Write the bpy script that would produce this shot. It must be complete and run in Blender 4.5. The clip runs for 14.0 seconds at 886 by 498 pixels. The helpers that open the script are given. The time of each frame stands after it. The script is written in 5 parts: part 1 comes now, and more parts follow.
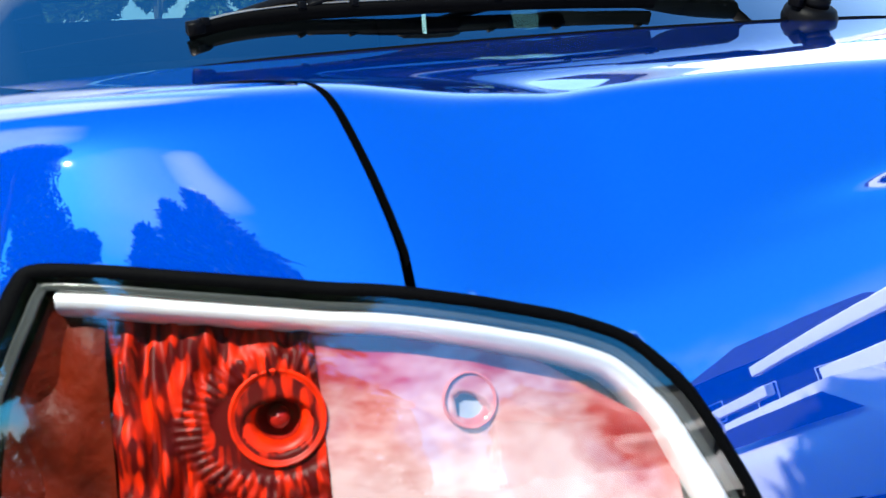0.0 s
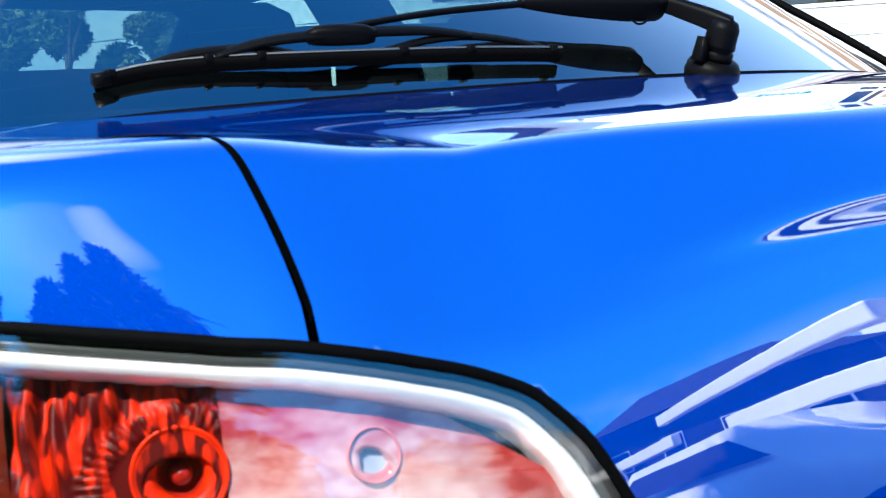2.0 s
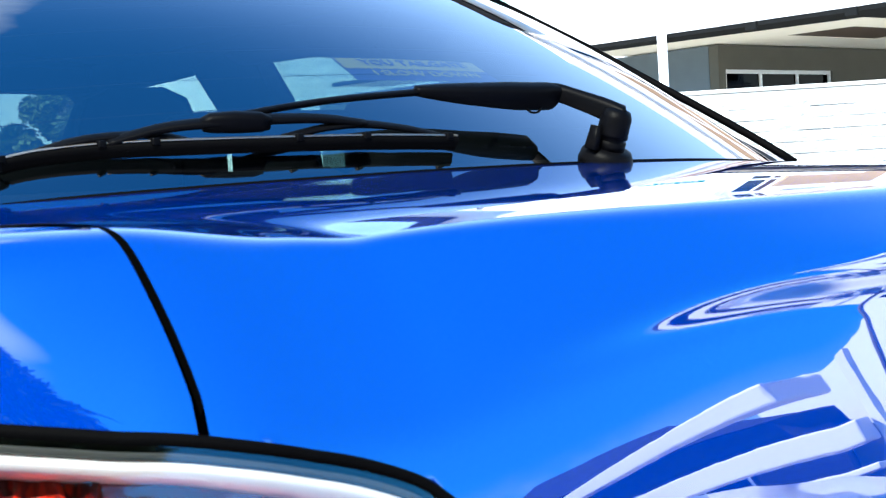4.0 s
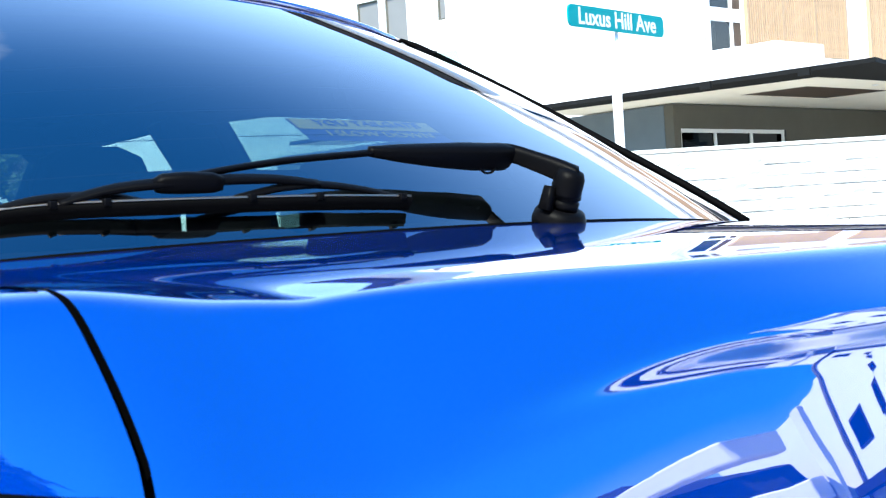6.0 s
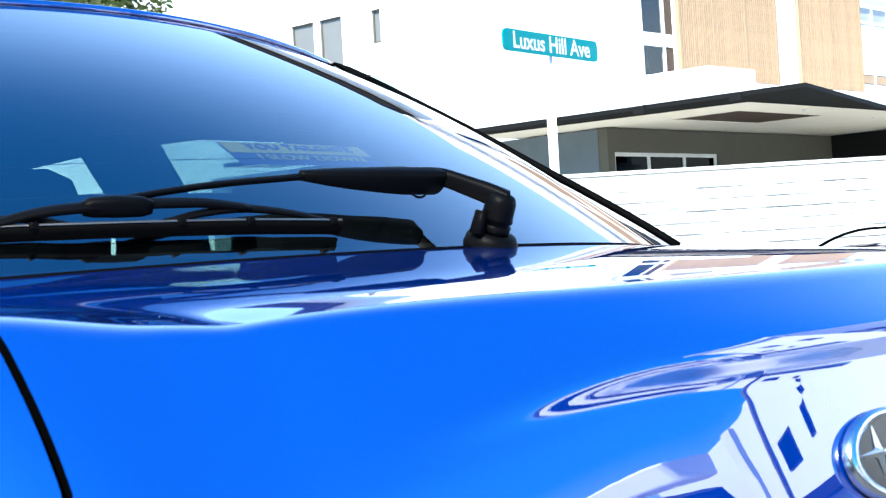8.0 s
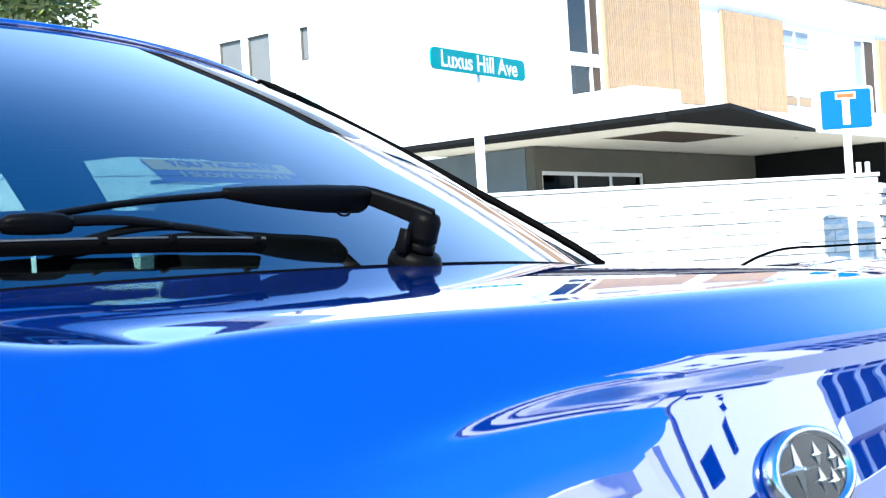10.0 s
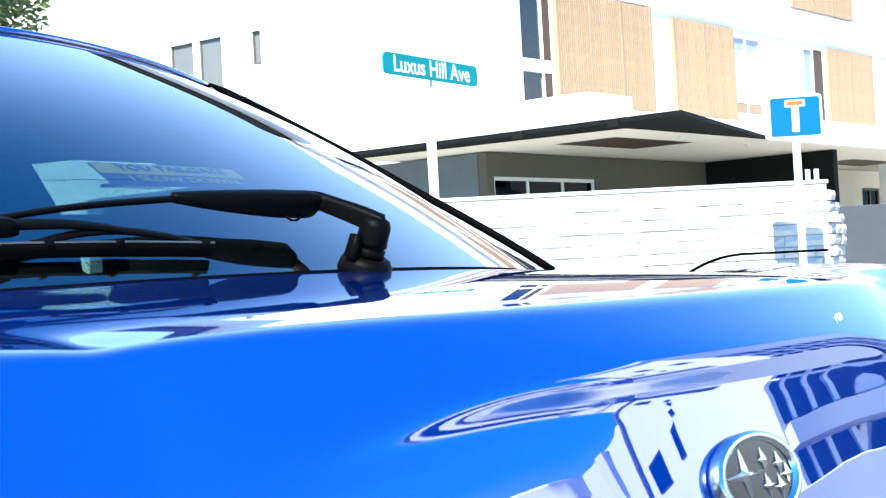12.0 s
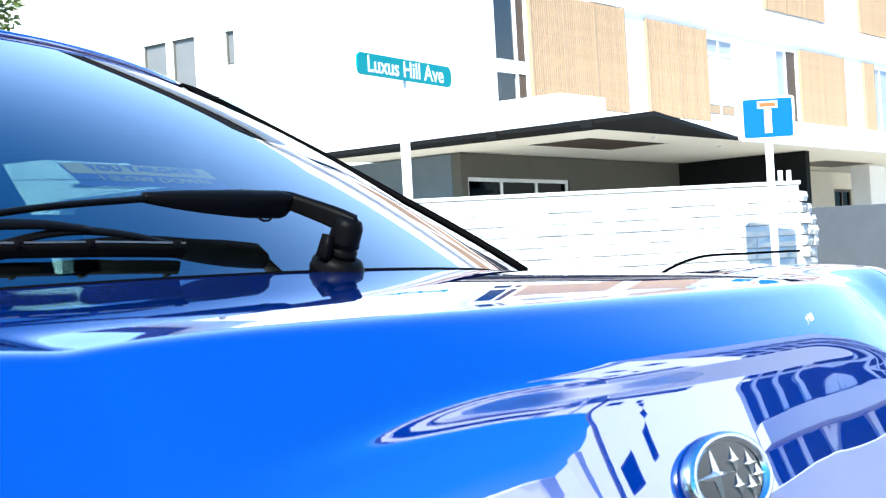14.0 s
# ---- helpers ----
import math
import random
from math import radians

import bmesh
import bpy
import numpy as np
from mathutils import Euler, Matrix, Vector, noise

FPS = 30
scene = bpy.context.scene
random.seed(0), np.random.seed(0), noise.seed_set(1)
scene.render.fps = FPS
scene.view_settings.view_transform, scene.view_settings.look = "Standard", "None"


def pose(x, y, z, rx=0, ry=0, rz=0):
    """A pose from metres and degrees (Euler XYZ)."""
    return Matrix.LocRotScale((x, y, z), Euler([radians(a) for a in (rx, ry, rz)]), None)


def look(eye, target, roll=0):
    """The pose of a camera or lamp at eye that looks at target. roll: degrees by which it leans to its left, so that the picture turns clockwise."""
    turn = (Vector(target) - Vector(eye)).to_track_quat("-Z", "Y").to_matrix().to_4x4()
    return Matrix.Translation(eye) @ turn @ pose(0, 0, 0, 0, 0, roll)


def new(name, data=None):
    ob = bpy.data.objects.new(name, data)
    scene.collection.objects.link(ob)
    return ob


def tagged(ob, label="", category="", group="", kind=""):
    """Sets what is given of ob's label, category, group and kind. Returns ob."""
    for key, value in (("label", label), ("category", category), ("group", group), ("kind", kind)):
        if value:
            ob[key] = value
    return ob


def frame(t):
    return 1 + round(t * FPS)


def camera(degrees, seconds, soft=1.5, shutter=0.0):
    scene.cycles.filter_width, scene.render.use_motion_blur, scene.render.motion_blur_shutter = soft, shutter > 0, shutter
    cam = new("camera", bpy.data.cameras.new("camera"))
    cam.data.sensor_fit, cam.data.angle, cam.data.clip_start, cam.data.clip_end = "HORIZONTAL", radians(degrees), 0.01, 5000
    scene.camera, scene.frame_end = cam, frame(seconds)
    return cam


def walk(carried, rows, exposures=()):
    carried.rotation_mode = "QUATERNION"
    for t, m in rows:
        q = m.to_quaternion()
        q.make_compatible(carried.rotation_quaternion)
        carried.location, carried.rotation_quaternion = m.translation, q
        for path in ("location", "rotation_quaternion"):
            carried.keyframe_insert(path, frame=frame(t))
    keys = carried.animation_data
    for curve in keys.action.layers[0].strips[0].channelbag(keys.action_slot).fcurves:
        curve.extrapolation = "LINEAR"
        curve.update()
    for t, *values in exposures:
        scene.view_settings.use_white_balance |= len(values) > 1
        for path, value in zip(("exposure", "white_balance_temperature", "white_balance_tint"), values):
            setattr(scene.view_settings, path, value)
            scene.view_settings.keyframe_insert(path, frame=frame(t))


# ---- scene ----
cam = camera(32.4, 14.0, soft=1.05)
# the lens is focused past the near lamp, which stays a little soft
cam.data.dof.use_dof, cam.data.dof.focus_distance, cam.data.dof.aperture_fstop = True, 3.0, 32.0
# seconds, eye x, y, z, yaw to the left, pitch up, roll
ROWS = [
    (0.0, -0.0070, -0.0025, 1.0547, 10.317, -6.777, -3.805),
    (0.5, -0.0067, -0.0038, 1.0555, 9.948, -6.276, -3.733),
    (1.0, -0.0059, -0.0035, 1.0559, 9.305, -5.837, -3.699),
    (1.5, -0.0037, -0.0035, 1.0569, 8.264, -5.613, -3.653),
    (2.0, -0.0016, -0.0029, 1.0574, 6.958, -5.162, -3.599),
    (2.5, 0.0008, -0.0045, 1.0597, 5.789, -4.301, -3.535),
    (3.0, 0.0011, -0.0031, 1.0600, 4.592, -3.538, -3.445),
    (5.5, 0.0048, 0.0015, 1.0630, 1.756, -0.665, -3.487),
    (6.0, 0.0058, 0.0017, 1.0630, 1.293, -0.209, -3.472),
    (6.5, 0.0066, 0.0023, 1.0632, 0.785, -0.120, -3.480),
    (7.0, 0.0077, 0.0039, 1.0636, 0.076, 0.004, -3.414),
    (7.5, 0.0084, 0.0046, 1.0640, -0.609, 0.242, -3.467),
    (8.0, 0.0096, 0.0031, 1.0641, -1.180, 0.501, -3.438),
    (8.5, 0.0108, 0.0074, 1.0643, -1.969, 0.685, -3.374),
    (11.0, 0.0141, 0.0061, 1.0647, -4.830, 1.109, -3.287),
    (11.5, 0.0148, 0.0063, 1.0649, -5.249, 1.122, -3.214),
    (12.0, 0.0150, 0.0063, 1.0647, -5.738, 1.104, -3.161),
    (12.5, 0.0156, 0.0074, 1.0647, -6.012, 1.092, -3.170),
    (13.0, 0.0160, 0.0070, 1.0652, -6.230, 1.077, -3.170),
    (13.5, 0.0160, 0.0061, 1.0648, -6.547, 1.069, -3.147),
    (14.0, 0.0168, 0.0085, 1.0646, -6.719, 1.075, -3.143),
]


def gaze(x, y, z, yaw, pitch, roll):
    """The camera's pose from its eye and its turn in degrees."""
    a, b = radians(yaw), radians(pitch)
    way = Vector((-math.sin(a) * math.cos(b), math.cos(a) * math.cos(b), math.sin(b)))
    eye = Vector((x, y, z))
    return look(eye, eye + way, roll)


walk(cam, [(row[0], gaze(*row[1:])) for row in ROWS], exposures=[(0.0, 1.6, 6380, 1), (14.0, 1.6, 6380, 1)])

# ---- light ----
SUN_EL, SUN_AZ = 48.0, 197.0      # azimuth from +y, clockwise
world = bpy.data.worlds.new("sky")
scene.world = world
world.use_nodes = True
wn = world.node_tree.nodes
sky = wn.new("ShaderNodeTexSky")
sky.sky_type = "NISHITA"
sky.sun_disc = False
sky.sun_elevation, sky.sun_rotation = radians(SUN_EL), radians(SUN_AZ)
sky.air_density, sky.dust_density, sky.ozone_density = 0.95, 0.45, 8.0
wn["Background"].inputs["Strength"].default_value = 0.130
# a bank of white cloud low over the horizon
wl = world.node_tree.links.new
way, drift, puffs, height, low_sky, dense, amount, over_sky = wn.new("ShaderNodeTexCoord"), wn.new("ShaderNodeMapping"), wn.new("ShaderNodeTexNoise"), wn.new("ShaderNodeSeparateXYZ"), wn.new("ShaderNodeMapRange"), wn.new("ShaderNodeMapRange"), wn.new("ShaderNodeMath"), wn.new("ShaderNodeMix")
drift.inputs["Scale"].default_value = (2.6, 2.6, 6.0)
puffs.inputs["Scale"].default_value, puffs.inputs["Detail"].default_value, puffs.inputs["Roughness"].default_value = 1.3, 7, 0.6
low_sky.inputs["From Min"].default_value, low_sky.inputs["From Max"].default_value = 0.06, 0.24
low_sky.inputs["To Min"].default_value, low_sky.inputs["To Max"].default_value = 1.0, 0.0
dense.inputs["From Min"].default_value, dense.inputs["From Max"].default_value = 0.42, 0.62
amount.operation = "MULTIPLY"
over_sky.data_type = "RGBA"
over_sky.inputs["B"].default_value = (5.6, 5.8, 6.0, 1)
wl(way.outputs["Generated"], drift.inputs["Vector"])
wl(drift.outputs[0], puffs.inputs["Vector"])
wl(way.outputs["Generated"], height.inputs[0])
wl(height.outputs["Z"], low_sky.inputs["Value"])
wl(puffs.outputs["Fac"], dense.inputs["Value"])
wl(low_sky.outputs[0], amount.inputs[0])
wl(dense.outputs[0], amount.inputs[1])
wl(amount.outputs[0], over_sky.inputs["Factor"])
deep = wn.new("ShaderNodeVectorMath")
deep.operation = "MULTIPLY"
deep.inputs[1].default_value = (0.16, 0.71, 1.03)
wl(sky.outputs["Color"], deep.inputs[0])
# pale haze low in the northern sky
haze, thin = wn.new("ShaderNodeMix"), wn.new("ShaderNodeMapRange")
haze.data_type = "RGBA"
haze.inputs["B"].default_value = (2.9, 4.4, 6.7, 1)
thin.inputs["From Min"].default_value, thin.inputs["From Max"].default_value = 0.10, 0.92
thin.inputs["To Min"].default_value, thin.inputs["To Max"].default_value = 0.85, 0.0
thin.interpolation_type = "SMOOTHSTEP"
wl(height.outputs["Z"], thin.inputs["Value"])
north, both_ways = wn.new("ShaderNodeMapRange"), wn.new("ShaderNodeMath")
north.inputs["From Min"].default_value, north.inputs["From Max"].default_value = 0.30, 0.90
north.interpolation_type = "SMOOTHSTEP"
both_ways.operation = "MULTIPLY"
wl(height.outputs["Y"], north.inputs["Value"])
wl(north.outputs[0], both_ways.inputs[0])
wl(thin.outputs[0], both_ways.inputs[1])
wl(both_ways.outputs[0], haze.inputs["Factor"])
wl(deep.outputs[0], haze.inputs["A"])
# broken cumulus higher up, in four groups
veil = haze.outputs["Result"]
# the last group is unseen, added only to pale the left quarter panel
for az, el, near, far, full in ((160, 53, 0.9965, 0.9999, 0.48), (176, 46, 0.965, 0.999, 0.22), (-38, 45, 0.945, 0.990, 0.85), (-118, 58, 0.94, 0.985, 0.5)):
    toward, spread_out, ragged, fill, cumulus = wn.new("ShaderNodeVectorMath"), wn.new("ShaderNodeMapRange"), wn.new("ShaderNodeMath"), wn.new("ShaderNodeMapRange"), wn.new("ShaderNodeMix")
    toward.operation, ragged.operation, cumulus.data_type = "DOT_PRODUCT", "ADD", "RGBA"
    toward.inputs[1].default_value = (math.sin(radians(az)) * math.cos(radians(el)), math.cos(radians(az)) * math.cos(radians(el)), math.sin(radians(el)))
    spread_out.inputs["From Min"].default_value, spread_out.inputs["From Max"].default_value = near, far
    fill.inputs["From Min"].default_value, fill.inputs["From Max"].default_value = 0.75, 1.55
    fill.inputs["To Max"].default_value = full
    cumulus.inputs["B"].default_value = (5.0, 6.0, 7.0, 1)
    wl(way.outputs["Generated"], toward.inputs[0])
    wl(toward.outputs["Value"], spread_out.inputs["Value"])
    wl(spread_out.outputs[0], ragged.inputs[0])
    wl(puffs.outputs["Fac"], ragged.inputs[1])
    wl(ragged.outputs[0], fill.inputs["Value"])
    wl(fill.outputs[0], cumulus.inputs["Factor"])
    wl(veil, cumulus.inputs["A"])
    veil = cumulus.outputs["Result"]
wl(veil, over_sky.inputs["A"])
wl(over_sky.outputs["Result"], wn["Background"].inputs["Color"])
sun_data = bpy.data.lights.new("sun", "SUN")
sun_data.energy, sun_data.angle, sun_data.color = 4.5, radians(0.53), (1.0, 0.95, 0.88)
sun = new("sun", sun_data)
to_sun = Vector((math.sin(radians(SUN_AZ)) * math.cos(radians(SUN_EL)), math.cos(radians(SUN_AZ)) * math.cos(radians(SUN_EL)), math.sin(radians(SUN_EL))))
sun.rotation_euler = to_sun.to_track_quat("Z", "Y").to_euler()


# ---- materials ----
def material(name, colour, rough=0.5, metal=0.0, coat=0.0, vary=0.0, grain=8.0, stain=0.9, bump=0.0, bump_scale=60.0, each=0.0, spec=0.5):
    """A surface with a base colour that varies at two scales and a fine relief."""
    m = bpy.data.materials.new(name)
    m.use_nodes = True
    n, link = m.node_tree.nodes, m.node_tree.links.new
    b = n["Principled BSDF"]
    b.inputs["Base Color"].default_value = (*colour, 1)
    b.inputs["Roughness"].default_value = rough
    b.inputs["Metallic"].default_value = metal
    b.inputs["Coat Weight"].default_value = coat
    b.inputs["Coat Roughness"].default_value = 0.012
    b.inputs["Specular IOR Level"].default_value = spec
    if vary or bump or each:
        co = n.new("ShaderNodeTexCoord")
    if vary or each:
        fine, wide = n.new("ShaderNodeTexNoise"), n.new("ShaderNodeTexNoise")
        fine.inputs["Scale"].default_value, wide.inputs["Scale"].default_value = grain, stain
        fine.inputs["Detail"].default_value, wide.inputs["Detail"].default_value = 6, 3
        link(co.outputs["Object"], fine.inputs["Vector"])
        link(co.outputs["Object"], wide.inputs["Vector"])
        add = n.new("ShaderNodeMath")
        add.operation = "ADD"
        link(fine.outputs["Fac"], add.inputs[0])
        link(wide.outputs["Fac"], add.inputs[1])
        span = n.new("ShaderNodeMapRange")
        span.inputs["From Min"].default_value, span.inputs["From Max"].default_value = 0.6, 1.4
        span.inputs["To Min"].default_value, span.inputs["To Max"].default_value = 1 - vary, 1 + vary
        link(add.outputs[0], span.inputs["Value"])
        value = span.outputs[0]
        if each:
            info, spread, mul = n.new("ShaderNodeObjectInfo"), n.new("ShaderNodeMapRange"), n.new("ShaderNodeMath")
            spread.inputs["To Min"].default_value, spread.inputs["To Max"].default_value = 1 - each, 1 + each
            mul.operation = "MULTIPLY"
            link(info.outputs["Random"], spread.inputs["Value"])
            link(value, mul.inputs[0])
            link(spread.outputs[0], mul.inputs[1])
            value = mul.outputs[0]
        tint = n.new("ShaderNodeVectorMath")
        tint.operation = "SCALE"
        tint.inputs[0].default_value = colour
        link(value, tint.inputs["Scale"])
        link(tint.outputs[0], b.inputs["Base Color"])
    if bump:
        relief, tex = n.new("ShaderNodeBump"), n.new("ShaderNodeTexNoise")
        tex.inputs["Scale"].default_value, tex.inputs["Detail"].default_value = bump_scale, 5
        relief.inputs["Strength"].default_value, relief.inputs["Distance"].default_value = bump, 0.02
        link(co.outputs["Object"], tex.inputs["Vector"])
        link(tex.outputs["Fac"], relief.inputs["Height"])
        link(relief.outputs[0], b.inputs["Normal"])
    return m


def clear(name, tint, ior=1.5, rough=0.0, gain=1.0, mirror=(1, 1, 1), steep=5):
    """A pane: tinted straight view through it, with a mirror gloss by Fresnel."""
    m = bpy.data.materials.new(name)
    m.use_nodes = True
    n, link = m.node_tree.nodes, m.node_tree.links.new
    n.remove(n["Principled BSDF"])
    see, gloss, blend, facing = n.new("ShaderNodeBsdfTransparent"), n.new("ShaderNodeBsdfGlossy"), n.new("ShaderNodeMixShader"), n.new("ShaderNodeLayerWeight")
    see.inputs["Color"].default_value = (*tint, 1)
    gloss.inputs["Roughness"].default_value = rough
    gloss.inputs["Color"].default_value = (*mirror, 1)
    facing.inputs["Blend"].default_value = 0.5
    f0 = ((ior - 1) / (ior + 1)) ** 2
    power, span = n.new("ShaderNodeMath"), n.new("ShaderNodeMapRange")
    power.operation = "POWER"
    power.inputs[1].default_value = steep
    span.inputs["To Min"].default_value, span.inputs["To Max"].default_value = min(f0 * gain, 1), 1.0
    link(facing.outputs["Facing"], power.inputs[0])
    link(power.outputs[0], span.inputs["Value"])
    link(span.outputs[0], blend.inputs["Fac"])
    link(see.outputs[0], blend.inputs[1])
    link(gloss.outputs[0], blend.inputs[2])
    link(blend.outputs[0], n["Material Output"].inputs["Surface"])
    return m


def car_paint(name, flake, deep):
    """Pearl blue paint: a metallic flake base under a clear coat with a blue pearl sheen and faint orange peel."""
    m = bpy.data.materials.new(name)
    m.use_nodes = True
    n, link = m.node_tree.nodes, m.node_tree.links.new
    b = n["Principled BSDF"]
    co, tex, ramp = n.new("ShaderNodeTexCoord"), n.new("ShaderNodeTexNoise"), n.new("ShaderNodeMix")
    tex.inputs["Scale"].default_value, tex.inputs["Detail"].default_value = 900, 2
    ramp.data_type = "RGBA"
    ramp.inputs["A"].default_value, ramp.inputs["B"].default_value = (*deep, 1), (*flake, 1)
    link(co.outputs["Object"], tex.inputs["Vector"])
    link(tex.outputs["Fac"], ramp.inputs["Factor"])
    link(ramp.outputs["Result"], b.inputs["Base Color"])
    b.inputs["Metallic"].default_value, b.inputs["Roughness"].default_value = 0.18, 0.68
    b.inputs["Specular IOR Level"].default_value = 0.0
    coat, blend, facing, power, span = n.new("ShaderNodeBsdfGlossy"), n.new("ShaderNodeMixShader"), n.new("ShaderNodeLayerWeight"), n.new("ShaderNodeMath"), n.new("ShaderNodeMapRange")
    coat.inputs["Color"].default_value, coat.inputs["Roughness"].default_value = (0.95, 0.95, 1.0, 1), 0.012
    facing.inputs["Blend"].default_value = 0.5
    power.operation = "POWER"
    power.inputs[1].default_value = 2.6
    span.inputs["To Min"].default_value, span.inputs["To Max"].default_value = 0.27, 1.0
    link(facing.outputs["Facing"], power.inputs[0])
    link(power.outputs[0], span.inputs["Value"])
    link(span.outputs[0], blend.inputs["Fac"])
    link(b.outputs[0], blend.inputs[1])
    link(coat.outputs[0], blend.inputs[2])
    link(blend.outputs[0], n["Material Output"].inputs["Surface"])
    peel, relief = n.new("ShaderNodeTexNoise"), n.new("ShaderNodeBump")
    peel.inputs["Scale"].default_value = 26
    relief.inputs["Strength"].default_value, relief.inputs["Distance"].default_value = 0.006, 0.004
    link(co.outputs["Object"], peel.inputs["Vector"])
    link(peel.outputs["Fac"], relief.inputs["Height"])
    link(relief.outputs[0], coat.inputs["Normal"])
    return m


def facet_plastic(name, red, pale):
    """Pale lamp plastic with red facets, more of them towards its top; a whitish sheen is painted low down."""
    m = material(name, pale, 0.2, 0.3, coat=0.7)
    n, link = m.node_tree.nodes, m.node_tree.links.new
    co, stretch, cells, height, add, ramp = n.new("ShaderNodeTexCoord"), n.new("ShaderNodeMapping"), n.new("ShaderNodeTexNoise"), n.new("ShaderNodeSeparateXYZ"), n.new("ShaderNodeMath"), n.new("ShaderNodeMapRange")
    blur = n.new("ShaderNodeTexNoise")
    stretch.inputs["Scale"].default_value = (60, 60, 130)
    blur.inputs["Scale"].default_value = 24
    link(co.outputs["Object"], stretch.inputs["Vector"])
    link(stretch.outputs[0], cells.inputs["Vector"])
    link(co.outputs["Object"], blur.inputs["Vector"])
    link(co.outputs["Object"], height.inputs[0])
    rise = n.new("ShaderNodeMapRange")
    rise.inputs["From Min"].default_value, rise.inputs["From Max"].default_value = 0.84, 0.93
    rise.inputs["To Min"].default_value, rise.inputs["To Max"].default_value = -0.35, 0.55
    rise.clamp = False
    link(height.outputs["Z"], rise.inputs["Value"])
    add.operation = "ADD"
    tone = n.new("ShaderNodeSeparateColor")
    cells.inputs["Scale"].default_value, cells.inputs["Detail"].default_value = 1.0, 4
    link(cells.outputs["Color"], tone.inputs[0])
    link(tone.outputs[0], add.inputs[0])
    link(rise.outputs[0], add.inputs[1])
    # more red towards the inner side too
    side, inwards, third = n.new("ShaderNodeMath"), n.new("ShaderNodeMapRange"), n.new("ShaderNodeMath")
    side.operation, third.operation = "ABSOLUTE", "ADD"
    link(height.outputs["X"], side.inputs[0])
    link(side.outputs[0], inwards.inputs["Value"])
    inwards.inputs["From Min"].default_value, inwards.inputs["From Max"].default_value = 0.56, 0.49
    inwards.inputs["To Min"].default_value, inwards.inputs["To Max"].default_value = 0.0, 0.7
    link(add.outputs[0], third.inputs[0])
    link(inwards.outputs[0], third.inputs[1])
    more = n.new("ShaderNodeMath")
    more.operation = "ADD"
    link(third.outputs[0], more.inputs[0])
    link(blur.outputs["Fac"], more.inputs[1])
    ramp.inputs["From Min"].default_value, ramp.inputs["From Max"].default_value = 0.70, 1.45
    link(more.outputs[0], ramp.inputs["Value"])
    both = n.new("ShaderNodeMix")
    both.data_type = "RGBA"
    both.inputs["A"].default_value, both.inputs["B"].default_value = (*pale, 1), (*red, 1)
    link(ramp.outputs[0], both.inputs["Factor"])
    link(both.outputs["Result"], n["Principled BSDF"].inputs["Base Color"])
    return m


def red_facets(name, dark, bright):
    """Moulded red lamp plastic: the uneven shine of upright facets painted as dark and bright red."""
    m = material(name, bright, 0.45, 0.0, spec=0.1)
    n, link = m.node_tree.nodes, m.node_tree.links.new
    co, tall, cells, fine, gather, span, blend = n.new("ShaderNodeTexCoord"), n.new("ShaderNodeMapping"), n.new("ShaderNodeTexVoronoi"), n.new("ShaderNodeTexNoise"), n.new("ShaderNodeMath"), n.new("ShaderNodeMapRange"), n.new("ShaderNodeMix")
    tone = n.new("ShaderNodeSeparateColor")
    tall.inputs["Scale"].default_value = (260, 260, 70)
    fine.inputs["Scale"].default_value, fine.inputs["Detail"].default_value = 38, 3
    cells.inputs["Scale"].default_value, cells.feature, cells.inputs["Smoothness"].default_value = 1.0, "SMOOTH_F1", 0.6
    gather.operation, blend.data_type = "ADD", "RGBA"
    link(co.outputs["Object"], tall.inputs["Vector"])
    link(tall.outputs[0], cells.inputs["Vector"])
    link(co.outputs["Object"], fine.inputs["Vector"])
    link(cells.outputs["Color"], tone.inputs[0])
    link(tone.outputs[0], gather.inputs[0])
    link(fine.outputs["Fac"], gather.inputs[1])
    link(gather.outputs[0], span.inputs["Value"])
    # facet glints and darks are mixed into the base colour here
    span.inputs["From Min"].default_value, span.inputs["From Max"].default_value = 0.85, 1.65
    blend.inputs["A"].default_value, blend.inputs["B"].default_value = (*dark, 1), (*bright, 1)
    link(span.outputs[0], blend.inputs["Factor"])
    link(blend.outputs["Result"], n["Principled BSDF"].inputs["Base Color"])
    return m


PAINT = car_paint("pearl_blue_paint", (0.0001, 0.033, 0.315), (0.0001, 0.025, 0.245))
GLASS = clear("tinted_car_glass", (0.22, 0.33, 0.32), 1.52, gain=5.0, mirror=(0.98, 0.91, 0.95), steep=2.7)
REAR_GLASS = clear("tinted_rear_side_glass", (0.42, 0.56, 0.54), 1.5)
SIDE_GLASS = clear("side_glass", (0.76, 0.90, 0.88), 1.5)
LENS = clear("lamp_lens", (0.96, 0.96, 0.96), 1.5, rough=0.03, gain=3.6, mirror=(1.0, 0.86, 0.80))
SMOKE = material("smoked_trim", (0.05, 0.055, 0.055), 0.22, 0.3, coat=0.25)
FROST = material("net_curtained_pane", (0.17, 0.165, 0.155), 0.4, coat=0.15, vary=0.08, grain=2)
RUBBER = material("black_rubber", (0.0012, 0.0012, 0.0014), 0.65, spec=0.02, vary=0.15, grain=120, bump=0.1, bump_scale=500)
PLASTIC = material("black_satin_plastic", (0.0016, 0.0016, 0.002), 0.45, spec=0.04, vary=0.12, grain=90, bump=0.08, bump_scale=700)
STEEL = material("bare_steel", (0.42, 0.34, 0.25), 0.35, 1.0)
SOFT_CHROME = material("worn_badge_chrome", (0.86, 0.87, 0.88), 0.2, 1.0)
CHROME = material("chrome", (0.82, 0.83, 0.84), 0.04, 1.0)
SATIN_CHROME = material("satin_reflector", (0.90, 0.90, 0.91), 0.42, 0.55)
